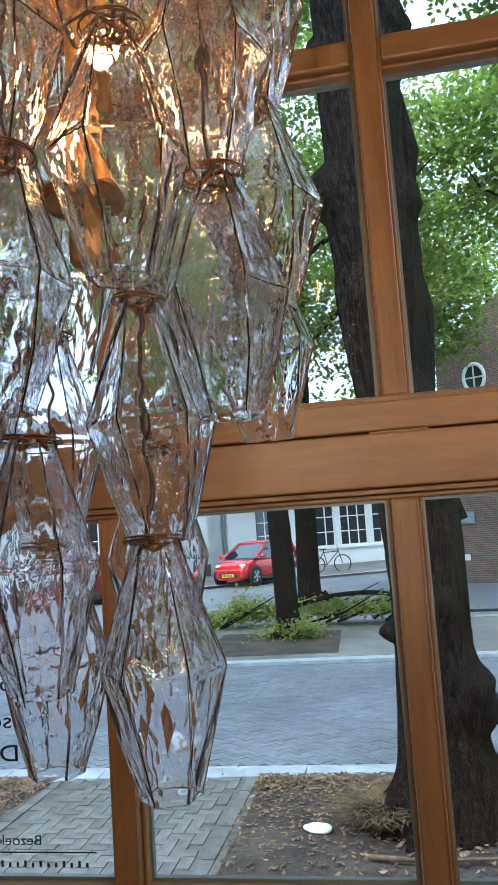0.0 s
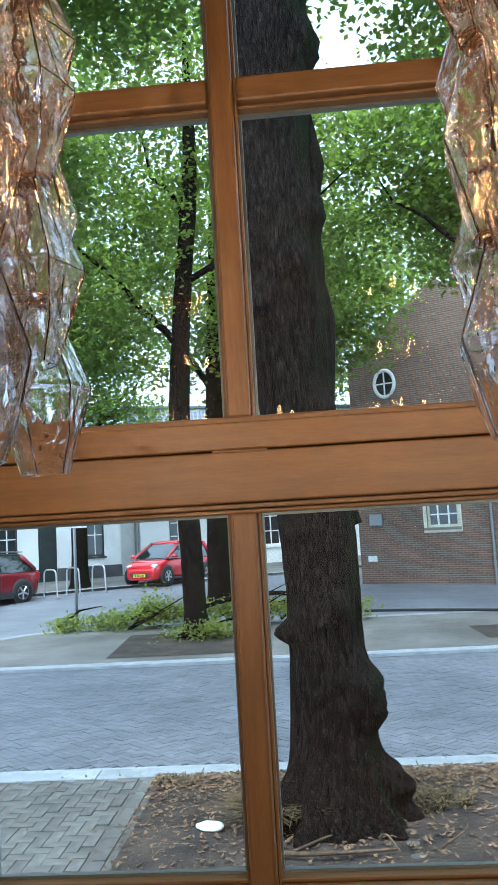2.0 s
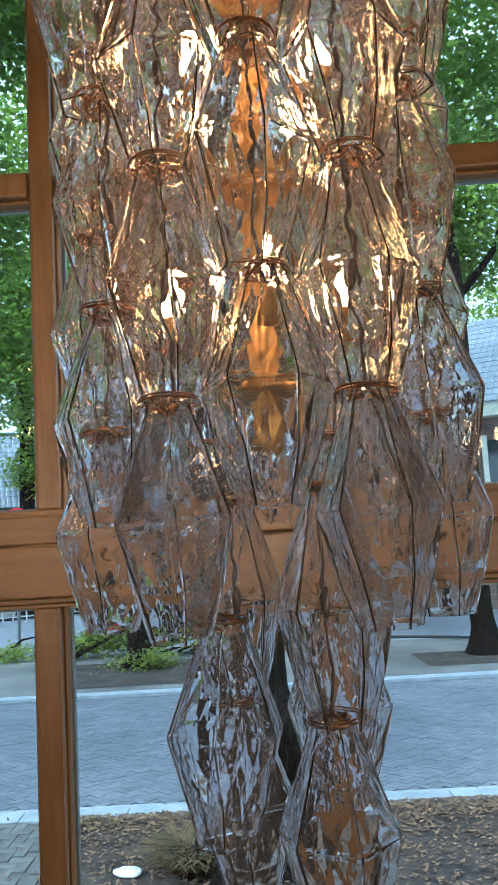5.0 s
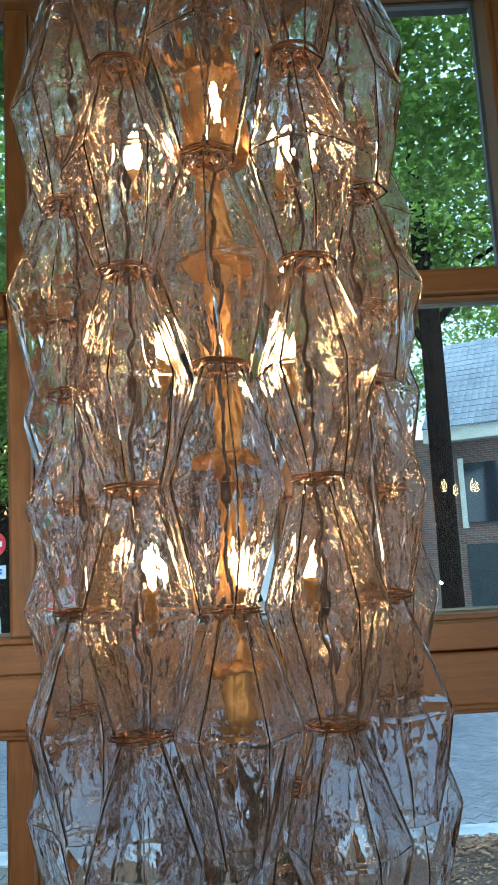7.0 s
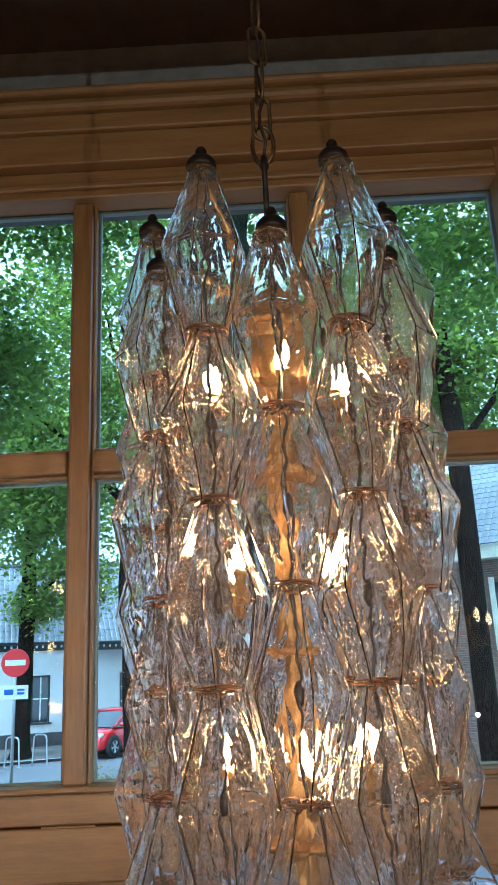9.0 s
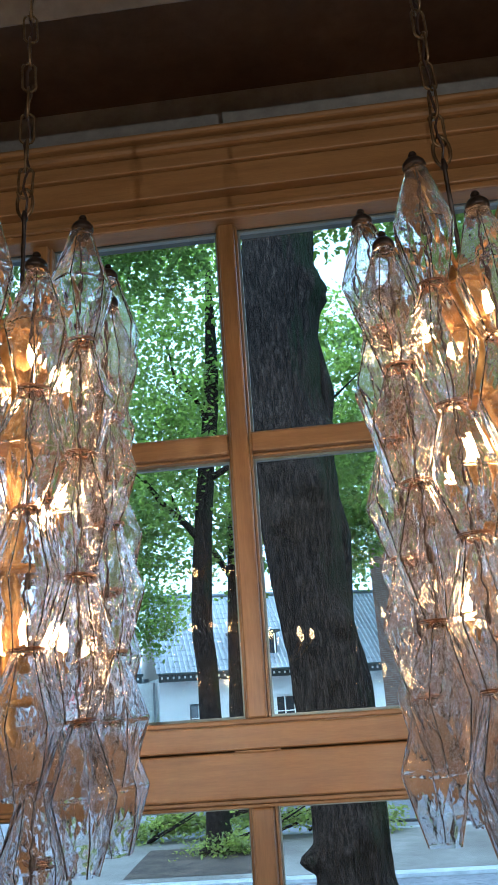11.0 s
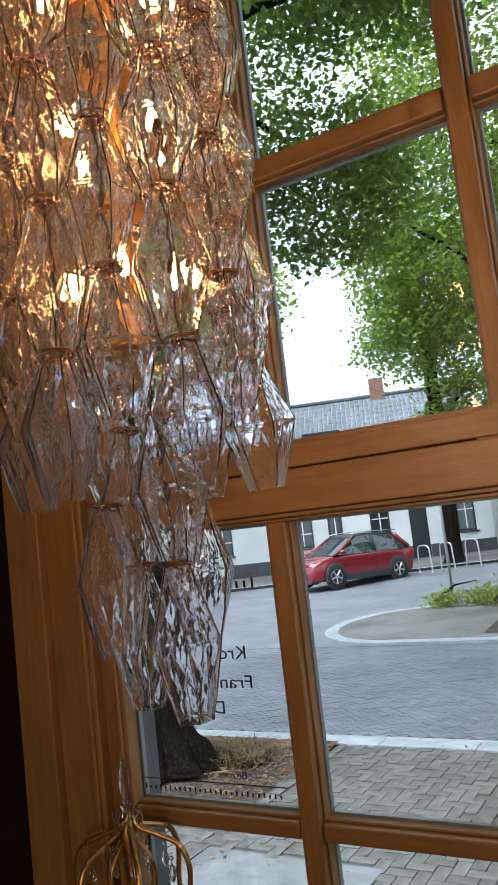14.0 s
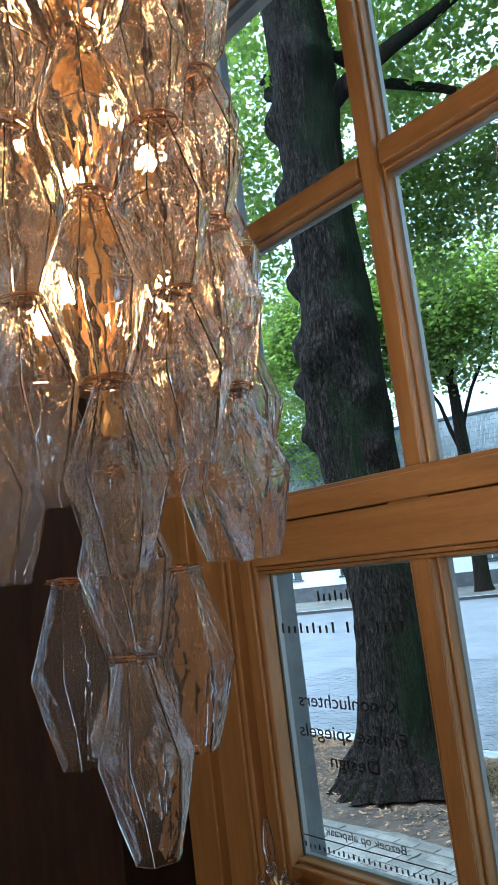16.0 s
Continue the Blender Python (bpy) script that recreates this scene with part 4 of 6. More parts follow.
def eaves(house, s0, s1, z, out=0.3):
    part("frieze", boxes((s0, s1, -0.10, 0.02, z - 0.30, z - 0.06), bevel=0.01), M["dark_paint"], house, "dark painted frieze")
    part("gutter", boxes((s0 - 0.05, s1 + 0.05, -out, -0.06, z - 0.06, z + 0.05), bevel=0.02), M["dark_paint"], house, "dark gutter")
    x = s0 + 0.12
    block = shared_box("dentil", 0.07, 0.05, 0.09)
    while x < s1:
        share("dentil", block, house, pose(x, -0.125, z - 0.14))
        x += 0.24


SHARED = {}


def shared_box(name, w, d, h):
    if name not in SHARED:
        bm = boxes((-w / 2, w / 2, -d / 2, d / 2, -h / 2, h / 2))
        me = bpy.data.meshes.new(name)
        bm.to_mesh(me)
        bm.free()
        me.materials.append(M["white_paint"])
        SHARED[name] = me
    return SHARED[name]


def dormer(house, s, z0, w, h, frame):
    d = part("dormer", boxes((s - w / 2, s + w / 2, 0.55, 3.0, z0, z0 + h)), M["dark_paint"], house, "dark painted dormer")
    part("dormer_roof", boxes((s - w / 2 - 0.16, s + w / 2 + 0.16, 0.36, 3.2, z0 + h, z0 + h + 0.12), bevel=0.02), M["dark_paint"], d)
    part("dormer_pane", boxes((s - w / 2 + 0.12, s - 0.03, 0.53, 0.548, z0 + 0.15, z0 + h - 0.1), (s + 0.03, s + w / 2 - 0.12, 0.53, 0.548, z0 + 0.15, z0 + h - 0.1)), M["house_glass"], d, "dark window glass")
    part("dormer_frame", boxes((s - w / 2 + 0.07, s - w / 2 + 0.119, 0.51, 0.548, z0 + 0.1, z0 + h - 0.05), (s + w / 2 - 0.119, s + w / 2 - 0.07, 0.51, 0.548, z0 + 0.1, z0 + h - 0.05), (s - 0.029, s + 0.029, 0.51, 0.548, z0 + 0.1, z0 + h - 0.05), (s - w / 2 + 0.12, s + w / 2 - 0.12, 0.511, 0.547, z0 + 0.1, z0 + 0.149)), frame, d)


turn = math.degrees(math.atan2(UY, UX))
# long white house
white_house = thing("house", "low white stucco house with a grey tiled roof", "house", pose(AX, AY, 0.0, 0, 0, turn))
bm = bmesh.new()
wins = [(-11.2, -10.3, 1.3, 3.05), (-8.4, -7.5, 1.3, 3.05), (-5.6, -4.7, 1.3, 3.05), (-2.2, -1.35, 1.3, 3.05), (1.25, 2.1, 1.3, 3.05), (2.75, 3.35, 0.6, 3.05), (4.5, 5.3, 1.3, 3.05), (8.0, 8.72, 1.3, 3.05)]
door_hole = (6.1, 6.82, 0.3, 2.95)
wall_with_holes(bm, -13.0, 9.4, 0.0, 4.2, wins + [door_hole])
part("wall", bm, M["stucco"], white_house, "white stucco wall")
part("side_wall", boxes((9.1, 9.4, 0.281, 6.0, 0, 4.2), (-13, -12.7, 0.281, 6.0, 0, 4.2), (-12.69, 9.09, 5.8, 6.0, 0, 4.2)), M["stucco"], white_house)
part("plinth", boxes((-13.0, 6.099, -0.03, -0.002, 0, 0.92), (6.821, 9.42, -0.03, -0.002, 0, 0.92)), M["plinth"], white_house, "dark painted plinth")
for a, b, c, d in wins:
    house_window(white_house, a, b, c, d, 2, 1 if c < 1 else 3 if b < 3 else 2, M["dark_paint"])
part("front_door", boxes((6.1, 6.82, 0.1, 0.17, 0.3, 2.95), (6.2, 6.72, 0.08, 0.098, 0.45, 1.3), (6.2, 6.72, 0.08, 0.098, 1.45, 2.3)), M["dark_paint"], white_house, "dark green panelled front door")
eaves(white_house, -13.1, 9.5, 4.28)
tiled_slope(white_house, -13.2, 9.6, -0.3, 4.3, 3.2, 7.75)
part("roof_back", boxes((-13.2, 9.6, 3.2, 6.2, 4.2, 4.4)), M["tile"], white_house)
bm = bmesh.new()
for x in (-13.0, 9.35):
    q = [bm.verts.new(p) for p in ((x, 0, 4.2), (x, 6.0, 4.2), (x, 3.2, 7.6))]
    bm.faces.new(q)
part("gable", bm, M["stucco"], white_house)
part("ridge", boxes((-13.2, 9.6, 3.06, 3.34, 7.70, 7.86), bevel=0.05), M["tile"], white_house, "row of ridge tiles")
ch = part("chimney", boxes((5.2, 5.85, 2.95, 3.5, 7.3, 8.55), bevel=0.01), M["brick_red"], white_house, "red brick chimney")
uv_wall(ch)
dormer(white_house, 8.1, 4.75, 1.35, 1.25, M["white_paint"])
dormer(white_house, 2.9, 4.85, 1.3, 1.15, M["white_paint"])

# white house with the large shop windows
bay_house = thing("house", "white house with tall paned windows and a dark dormer", "house", pose(AX, AY, 0.0, 0, 0, turn))
bm = bmesh.new()
wins = [(11.55, 12.35, 1.35, 3.05), (13.8, 15.1, 1.25, 3.2), (15.3, 16.6, 1.25, 3.2), (16.8, 18.1, 1.25, 3.2)]
wall_with_holes(bm, 10.3, 22.0, 0.0, 4.15, wins)
for v in bm.verts:
    v.co.y += 0.45
part("wall", bm, M["stucco"], bay_house, "white stucco wall")
grp = []
for k, (a, b, c, d) in enumerate(wins):
    w = house_window(bay_house, a, b, c, d, 2 if k == 0 else 3, 3, M["white_paint"] if k else M["dark_paint"], M["white_paint"])
    w.location.y = 0.45
part("side_wall", boxes((10.3, 10.6, 0.74, 6.4, 0, 4.15), (10.61, 22, 6.2, 6.4, 0, 4.15)), M["stucco"], bay_house)
part("infill", boxes((9.41, 10.29, 0.9, 1.2, 0, 4.0)), M["stucco"], bay_house)
part("drain_pipe", boxes((10.1, 10.18, 0.75, 0.84, 0.3, 4.0), bevel=0.02), M["zinc"], bay_house, "zinc drain pipe")
eaves(bay_house, 10.2, 22.1, 4.25)
tiled_slope(bay_house, 10.1, 22.2, -0.1, 4.27, 3.4, 7.9)
part("roof_back", boxes((10.1, 22.2, 3.4, 6.6, 4.16, 4.3)), M["tile"], bay_house)
bm = bmesh.new()
q = [bm.verts.new(p) for p in ((10.32, 0.45, 4.15), (10.32, 6.2, 4.15), (10.32, 3.4, 7.7))]
bm.faces.new(q)
part("gable", bm, M["brick_red"], bay_house)
dormer(bay_house, 14.6, 4.7, 1.9, 1.15, M["white_paint"])
part("ridge", boxes((10.1, 22.2, 3.26, 3.54, 7.86, 8.02), bevel=0.05), M["tile"], bay_house, "row of ridge tiles")

# brick house
turn2 = math.degrees(math.atan2(-0.478, 0.878))
brick_house = thing("house", "dark brick house with a small oval window", "house", pose(1.78, 23.42, 0.0, 0, 0, turn2))
bm = bmesh.new()
wall_with_holes(bm, -0.1, 4.3, 0.0, 5.8, [(2.15, 3.12, 1.85, 3.0)])
tri = []
for y in (0.0, 0.28):
    tri.append([bm.verts.new(p) for p in ((-0.1, y, 5.8), (4.3, y, 5.8), (4.3, y, 8.6), (2.9, y, 9.4), (-0.1, y, 7.2))])
bm.faces.new(tri[0])
bm.faces.new(tri[1])
for k in range(5):
    bm.faces.new((tri[0][k], tri[0][(k + 1) % 5], tri[1][(k + 1) % 5], tri[1][k]))
g = part("wall", bm, M["brick"], brick_house, "dark brown brick wall")
uv_wall(g)
g = part("side_wall", boxes((-0.1, 0.2, 0.281, 7.0, 0, 7.0)), M["brick"], brick_house)
uv_wall(g)
house_window(brick_house, 2.15, 3.12, 1.85, 3.0, 3, 3, M["cream"], M["brick"])
part("window_trim", boxes((2.05, 2.149, -0.02, 0.02, 1.78, 3.05), (3.121, 3.22, -0.02, 0.02, 1.78, 3.05), (2.05, 3.22, -0.02, 0.02, 3.051, 3.12), (2.05, 3.22, -0.02, 0.02, 1.70, 1.779)), M["cream"], brick_house, "cream painted window surround")
oval = [(0.33 * math.cos(a) + 1.12, -0.02, 6.38 + 0.42 * math.sin(a)) for a in [2 * math.pi * k / 28 for k in range(28)]]
ow = part("oval_window", tube(bmesh.new(), oval, 0.055, 8, closed=True), M["white_paint"], brick_house, "white oval window frame", smooth=True)
bm = bmesh.new()
bm.faces.new([bm.verts.new((x, -0.012, z)) for x, _, z in oval])
part("window_pane", bm, M["house_glass"], ow, "dark window glass")
part("bar", boxes((1.10, 1.14, -0.04, -0.014, 5.98, 6.78), (0.81, 1.43, -0.041, -0.0135, 6.36, 6.40)), M["white_paint"], ow)
part("wall_vent", boxes((0.16, 0.46, -0.03, -0.001, 0.88, 1.06), bevel=0.01), M["white_paint"], brick_house, "pale square vent")
part("wall_box", boxes((0.3, 0.75, -0.12, -0.001, 1.95, 2.35), bevel=0.05), M["zinc"], brick_house, "grey wall lamp housing")
part("drain_pipe", boxes((4.06, 4.14, -0.09, -0.002, 0.1, 5.8), bevel=0.02), M["zinc"], brick_house, "zinc drain pipe")
# its lower wing
bm = boxes((4.31, 16, 0.2, 0.48, 0.0, 5.75))
g = part("wing_wall", bm, M["brick"], brick_house)
uv_wall(g)
part("fascia", boxes((4.7, 16, -0.25, 0.19, 5.55, 5.95), bevel=0.02), M["cream"], brick_house, "pale painted fascia board")
tiled_slope(brick_house, 4.7, 16.2, -0.3, 5.95, 3.6, 9.3)
part("garage_door", boxes((5.6, 8.2, 0.12, 0.199, 0.2, 2.6), bevel=0.01), M["dark_paint"], brick_house, "dark painted garage door")
part("wing_window", boxes((5.7, 7.9, 0.13, 0.199, 3.2, 4.9), bevel=0.01), M["house_glass"], brick_house, "dark window glass")
part("wing_frame", boxes((5.55, 5.699, 0.10, 0.199, 3.05, 5.05), (7.901, 8.05, 0.10, 0.199, 3.05, 5.05), (6.75, 6.85, 0.10, 0.129, 3.2, 4.9)), M["cream"], brick_house, "pale window frame")

# house seen far along the street
beige_house = thing("house", "beige house far along the street behind the trees", "house", pose(-36, 17.5, 0.2, 0, 0, 55))
bm = bmesh.new()
wins = [(1.5 + 2.4 * i, 2.6 + 2.4 * i, 1.2 + 2.9 * j, 2.9 + 2.9 * j) for i in range(4) for j in range(3)]
wall_with_holes(bm, 0, 11, 0, 9.2, wins)
part("wall", bm, M["cream"], beige_house, "beige plastered wall")
for a, b, c, d in wins:
    house_window(beige_house, a, b, c, d, 2, 1, M["white_paint"], sill=False)
tiled_slope(beige_house, -0.2, 11.2, -0.3, 9.2, 4, 13)
part("side_wall", boxes((0, 0.28, 0.281, 8, 0, 9.2), (10.7, 11, 0.281, 8, 0, 9.2)), M["cream"], beige_house)

# ---------------------------------------------------------------- cars
def paint(name, c):
    m = mat(name, c, 0.25, 0.25)
    b = nodes_of(m)[2]
    b.inputs["Coat Weight"].default_value = 0.8
    b.inputs["Coat Roughness"].default_value = 0.05
    return m


M["red_car"] = paint("bright_red_car_paint", (0.55, 0.012, 0.018))
M["maroon_car"] = paint("dark_red_car_paint", (0.21, 0.008, 0.018))
M["tyre"] = mat("tyre_rubber", (0.015, 0.015, 0.016), 0.8)
M["trim"] = mat("black_plastic", (0.025, 0.025, 0.027), 0.55)
M["rim"] = mat("alloy_rim", (0.55, 0.56, 0.58), 0.3, 0.9)
M["car_glass"] = mat("car_glass", (0.02, 0.025, 0.03), 0.03, 0.0, 1.0)
M["head_lamp"] = mat("clear_lamp", (0.65, 0.67, 0.7), 0.1, 0.3)
M["tail_lamp"] = mat("red_lamp", (0.4, 0.01, 0.01), 0.2)
M["plate"] = mat("yellow_plate", (0.75, 0.5, 0.03), 0.5)


def loft(rows, closed_ends=True):
    """rows: sections with the same number of points (y, z) at an x; mirrored in y."""
    bm = bmesh.new()
    rings = []
    for x, pts in rows:
        full = [(y, z) for y, z in pts] + [(-y, z) for y, z in reversed(pts)]
        rings.append([bm.verts.new((x, y, z)) for y, z in full])
    n = len(rings[0])
    for a, b in zip(rings, rings[1:]):
        for j in range(n):
            bm.faces.new((a[j], a[(j + 1) % n], b[(j + 1) % n], b[j]))
    bm.faces.new(rings[0])
    bm.faces.new(rings[-1])
    return bm


def car(name_label, m, body_mat, L, W, H, wb, wheel, hood, suv):
    c = thing("car", name_label, "car", m, group="parked cars")
    h = W / 2
    belt, low = H * (0.665 if suv else 0.63), 0.20 if suv else 0.17
    rows = []
    for x, w, zt in ((-L / 2, 0.80, belt * 0.86), (-L / 2 + 0.06, 0.90, belt * 0.98), (-L / 2 + 0.5, 0.98, belt * 1.0), (-0.3, 1.0, belt), (0.5, 1.0, belt * 0.985), (L / 2 - hood, 0.98, belt * 0.965), (L / 2 - hood * 0.45, 0.95, belt * 0.90), (L / 2 - 0.16, 0.86, belt * 0.79), (L / 2 - 0.03, 0.74, belt * 0.66), (L / 2, 0.66, belt * 0.52)):
        rows.append((x, [(h * w * 0.80, low), (h * w * 0.97, low + 0.10), (h * w, low + 0.34), (h * w * 0.985, zt * 0.84), (h * w * 0.93, zt * 0.97), (h * w * 0.70, zt)]))
    body = part("body", loft(rows), body_mat, c, "glossy painted body")
    body.modifiers.new("round", "SUBSURF").levels = 1
    body.modifiers["round"].render_levels = 2
    for p in body.data.polygons:
        p.use_smooth = True
    back = 0.70 if suv else 0.46
    xs = [(-L / 2 + 0.12, belt * 0.98, 0.86, 0.74), (-L / 2 + back, H * 0.955, 0.93, 0.72), (-0.35, H - 0.015, 0.95, 0.74), (0.10, H - 0.03, 0.95, 0.73), (0.42, H - 0.12, 0.95, 0.74), (L / 2 - hood + 0.16, belt * 0.97, 0.93, 0.84)]
    rows = []
    for x, zt, wb_, wt in xs:
        zb = belt * 0.93
        rows.append((x, [(h * wb_, zb), (h * (wb_ * 0.45 + wt * 0.55), zb + (zt - zb) * 0.55), (h * wt, max(zt - 0.03, zb + 0.01)), (h * wt * 0.7, max(zt, zb + 0.02))]))
    part("cabin_glass", loft(rows), M["car_glass"], c, "dark tinted car windows", smooth=False)
    rows = []
    for x, z, w in ((-L / 2 + back - 0.22, H * 0.90, 0.70), (-L / 2 + back, H * 0.97, 0.73), (-0.3, H + 0.005, 0.74), (0.12, H - 0.01, 0.735), (0.36, H - 0.075, 0.72)):
        rows.append((x, [(h * w, z - 0.05), (h * w * 0.96, z), (h * w * 0.4, z + 0.018)]))
    part("roof", loft(rows), body_mat if not suv else M["trim"], c, "", smooth=True)
    for s in (-1, 1):
        for (xa, za, ya), (xb, zb, yb) in ((((L / 2 - hood + 0.12), belt * 0.96, 0.92), (0.26, H - 0.06, 0.735)), ((-0.42, belt * 0.97, 0.955), (-0.42, H - 0.05, 0.765)), ((-L / 2 + 0.20, belt * 0.97, 0.88), (-L / 2 + back, H * 0.94, 0.735))):
            part("pillar", tube(bmesh.new(), [(xa, s * h * ya, za), ((xa + xb) / 2, s * h * (ya * 0.46 + yb * 0.54), (za + zb) / 2), (xb, s * h * yb, zb)], 0.075 if xa < -0.5 else 0.045, 6), body_mat if xa != -0.42 else M["trim"], c, smooth=True)
        mir = part("mirror", loft([(L / 2 - hood - 0.16, [(0.07, 0), (0.09, 0.05), (0.05, 0.12)]), (L / 2 - hood - 0.05, [(0.08, 0.0), (0.10, 0.06), (0.06, 0.13)]), (L / 2 - hood + 0.03, [(0.03, 0.03), (0.05, 0.06), (0.03, 0.09)])]), body_mat, c, smooth=True)
        mir.location = (0, s * (h + 0.10), belt * 0.97)
        lamp = part("headlight", loft([(L / 2 - 0.36, [(0.02, 0.0), (0.04, 0.05), (0.02, 0.09)]), (L / 2 - 0.14, [(0.10, -0.02), (0.13, 0.05), (0.09, 0.11)]), (L / 2 - 0.055, [(0.09, -0.03), (0.12, 0.03), (0.07, 0.08)])]), M["head_lamp"], c, "clear headlight", smooth=True)
        lamp.location = (-0.02, s * h * 0.66, belt * 0.66)
        part("tail_light", boxes((-L / 2 - 0.01, -L / 2 + 0.22, s * h * 0.80 - 0.08, s * h * 0.80 + 0.08, belt * 0.68, belt * 0.9), bevel=0.03), M["tail_lamp"], c, "red tail light")
        part("sill", boxes((-wb / 2 + wheel, wb / 2 - wheel, s * h * 0.985 - 0.03, s * h * 0.985 + 0.03, low, low + (0.2 if suv else 0.09)), bevel=0.02), M["trim"], c)
        part("door_line", boxes((-0.43, -0.415, s * h * 1.0 - 0.012, s * h * 1.0 + 0.006, low + 0.2, belt * 0.86)), M["trim"], c)
        part("door_handle", boxes((-0.3, -0.12, s * h * 1.0 - 0.01, s * h * 1.0 + 0.022, belt * 0.78, belt * 0.81), bevel=0.008), body_mat, c)
        if suv:
            part("roof_rail", tube(bmesh.new(), [(-L / 2 + 0.55, s * h * 0.68, H + 0.02), (-0.3, s * h * 0.69, H + 0.06), (0.35, s * h * 0.68, H + 0.015)], 0.018, 6), M["rim"], c, smooth=True)
        for sx in (-1, 1):
            x = sx * wb / 2
            bm = lathe(bmesh.new(), [(wheel + 0.055, -0.012), (wheel + 0.055, 0.008), (wheel - 0.02, 0.012)], 28)
            arch = part("wheel_arch", bm, M["trim"], c, "black wheel arch", smooth=True)
            arch.matrix_local = pose(x, s * (h * 0.99), wheel + 0.015, -90 * s)
            bm = lathe(bmesh.new(), [(wheel * 0.62, -0.09), (wheel * 0.93, -0.1), (wheel, -0.06), (wheel, 0.06), (wheel * 0.93, 0.1), (wheel * 0.62, 0.09)], 28)
            ty = part("tyre", bm, M["tyre"], c, "", smooth=True)
            ty.matrix_local = pose(x, s * (h - 0.075), wheel, -90 * s)
            bm = lathe(bmesh.new(), [(wheel * 0.64, 0.02), (wheel * 0.64, 0.088), (wheel * 0.58, 0.092), (wheel * 0.56, 0.05)], 28)
            for k in range(5):
                a = 2 * math.pi * k / 5 + 0.3
                tube(bm, [(0.05 * math.cos(a), 0.05 * math.sin(a), 0.075), (wheel * 0.6 * math.cos(a), wheel * 0.6 * math.sin(a), 0.085)], 0.034, 6)
            lathe(bm, [(0.07, 0.05), (0.06, 0.09), (0.01, 0.095)], 12)
            rim = part("rim", bm, M["rim"], ty, "five-spoke alloy rim", smooth=False)
    part("grille", boxes((L / 2 - 0.06, L / 2 + 0.012, -h * 0.48, h * 0.48, belt * 0.30, belt * 0.47), bevel=0.02), M["trim"], c, "black grille")
    if suv:
        part("front_trim", boxes((L / 2 - 0.3, L / 2 + 0.02, -h * 0.72, h * 0.72, low - 0.02, belt * 0.27), bevel=0.04), M["trim"], c)
    pl = part("number_plate", boxes((L / 2 + 0.012, L / 2 + 0.028, -0.26, 0.26, belt * 0.31, belt * 0.42), bevel=0.004), M["plate"], c, "yellow plate with plain bars")
    for k in range(4):
        part("plate_bar", boxes((L / 2 + 0.028, L / 2 + 0.031, -0.2 + 0.11 * k, -0.13 + 0.11 * k, belt * 0.335, belt * 0.395)), M["trim"], pl)
    return c


def heading(dx, dy):
    return math.degrees(math.atan2(dy, dx))


car("dark red compact crossover parked at the kerb", pose(-10.5, 22.45, gz(22.4) - 0.05, 0, -1.2, heading(-0.48, -0.877)), M["maroon_car"], 4.15, 1.8, 1.62, 2.55, 0.36, 0.98, True)
car("small bright red hatchback parked at the kerb", pose(-5.1, 27.4, gz(27.4) - 0.05, 0, -1.2, heading(-0.44, -0.897)), M["red_car"], 3.6, 1.66, 1.52, 2.5, 0.31, 0.75, False)

# bicycle leaning by the tall windows, far away
M["steel"] = mat("galvanised_steel", (0.55, 0.56, 0.57), 0.4, 0.8)
bike = thing("bicycle", "dark parked bicycle in front of the white house", "bicycle", pose(-2.6, 29.3, gz(29.3) - 0.02, 0, 0, 18))
for x in (-0.52, 0.52):
    part("wheel", tube(bmesh.new(), [(x + 0.33 * math.cos(a), 0, 0.34 + 0.33 * math.sin(a)) for a in [2 * math.pi * k / 20 for k in range(20)]], 0.022, 6, closed=True), M["tyre"], bike, smooth=True)
bm = bmesh.new()
for a, b in (((-0.52, 0, 0.34), (-0.1, 0, 0.34)), ((-0.1, 0, 0.34), (-0.22, 0, 0.9)), ((-0.1, 0, 0.34), (0.36, 0, 0.8)), ((-0.52, 0, 0.34), (-0.2, 0, 0.82)), ((0.52, 0, 0.34), (0.34, 0, 1.0)), ((-0.2, 0, 0.8), (0.36, 0, 0.82))):
    tube(bm, [a, b], 0.018, 6)
part("bicycle_frame", bm, M["trim"], bike)
part("handlebar", tube(bmesh.new(), [(0.2, -0.28, 1.02), (0.34, -0.2, 1.05), (0.34, 0.2, 1.05), (0.2, 0.28, 1.02)], 0.014, 6), M["steel"], bike, smooth=True)
part("saddle", boxes((-0.36, -0.1, -0.07, 0.07, 0.9, 0.95), bevel=0.02), M["trim"], bike)

# ---------------------------------------------------------------- street furniture
M["sign_red"] = mat("sign_red", (0.55, 0.02, 0.025), 0.4)
M["sign_white"] = textured("sign_white", (0.7, 0.7, 0.7), (0.8, 0.8, 0.8), 8, rough=0.4, bmp=0.02)
M["sign_blue"] = mat("sign_blue", (0.03, 0.10, 0.38), 0.4)
sg = thing("traffic_sign", "round red no-entry sign with a white bar on a grey pole", "traffic sign", pose(-5.35, 16.55, gz(16.55) + 0.05, 0, 0, 14))
part("pole", lathe(bmesh.new(), [(0.035, 0), (0.035, 3.35), (0.03, 3.36)], 12), M["steel"], sg, "galvanised pole", smooth=True)
bm = lathe(bmesh.new(), [(0.30, -0.012), (0.31, 0.0), (0.30, 0.012)], 32)
d = part("sign_disc", bm, M["sign_red"], sg, "red round disc")
d.matrix_local = pose(0, -0.055, 3.05, 90, 0, 0)
part("sign_bar", boxes((-0.22, 0.22, -0.075, -0.069, 2.99, 3.11)), M["sign_white"], sg, "white bar")
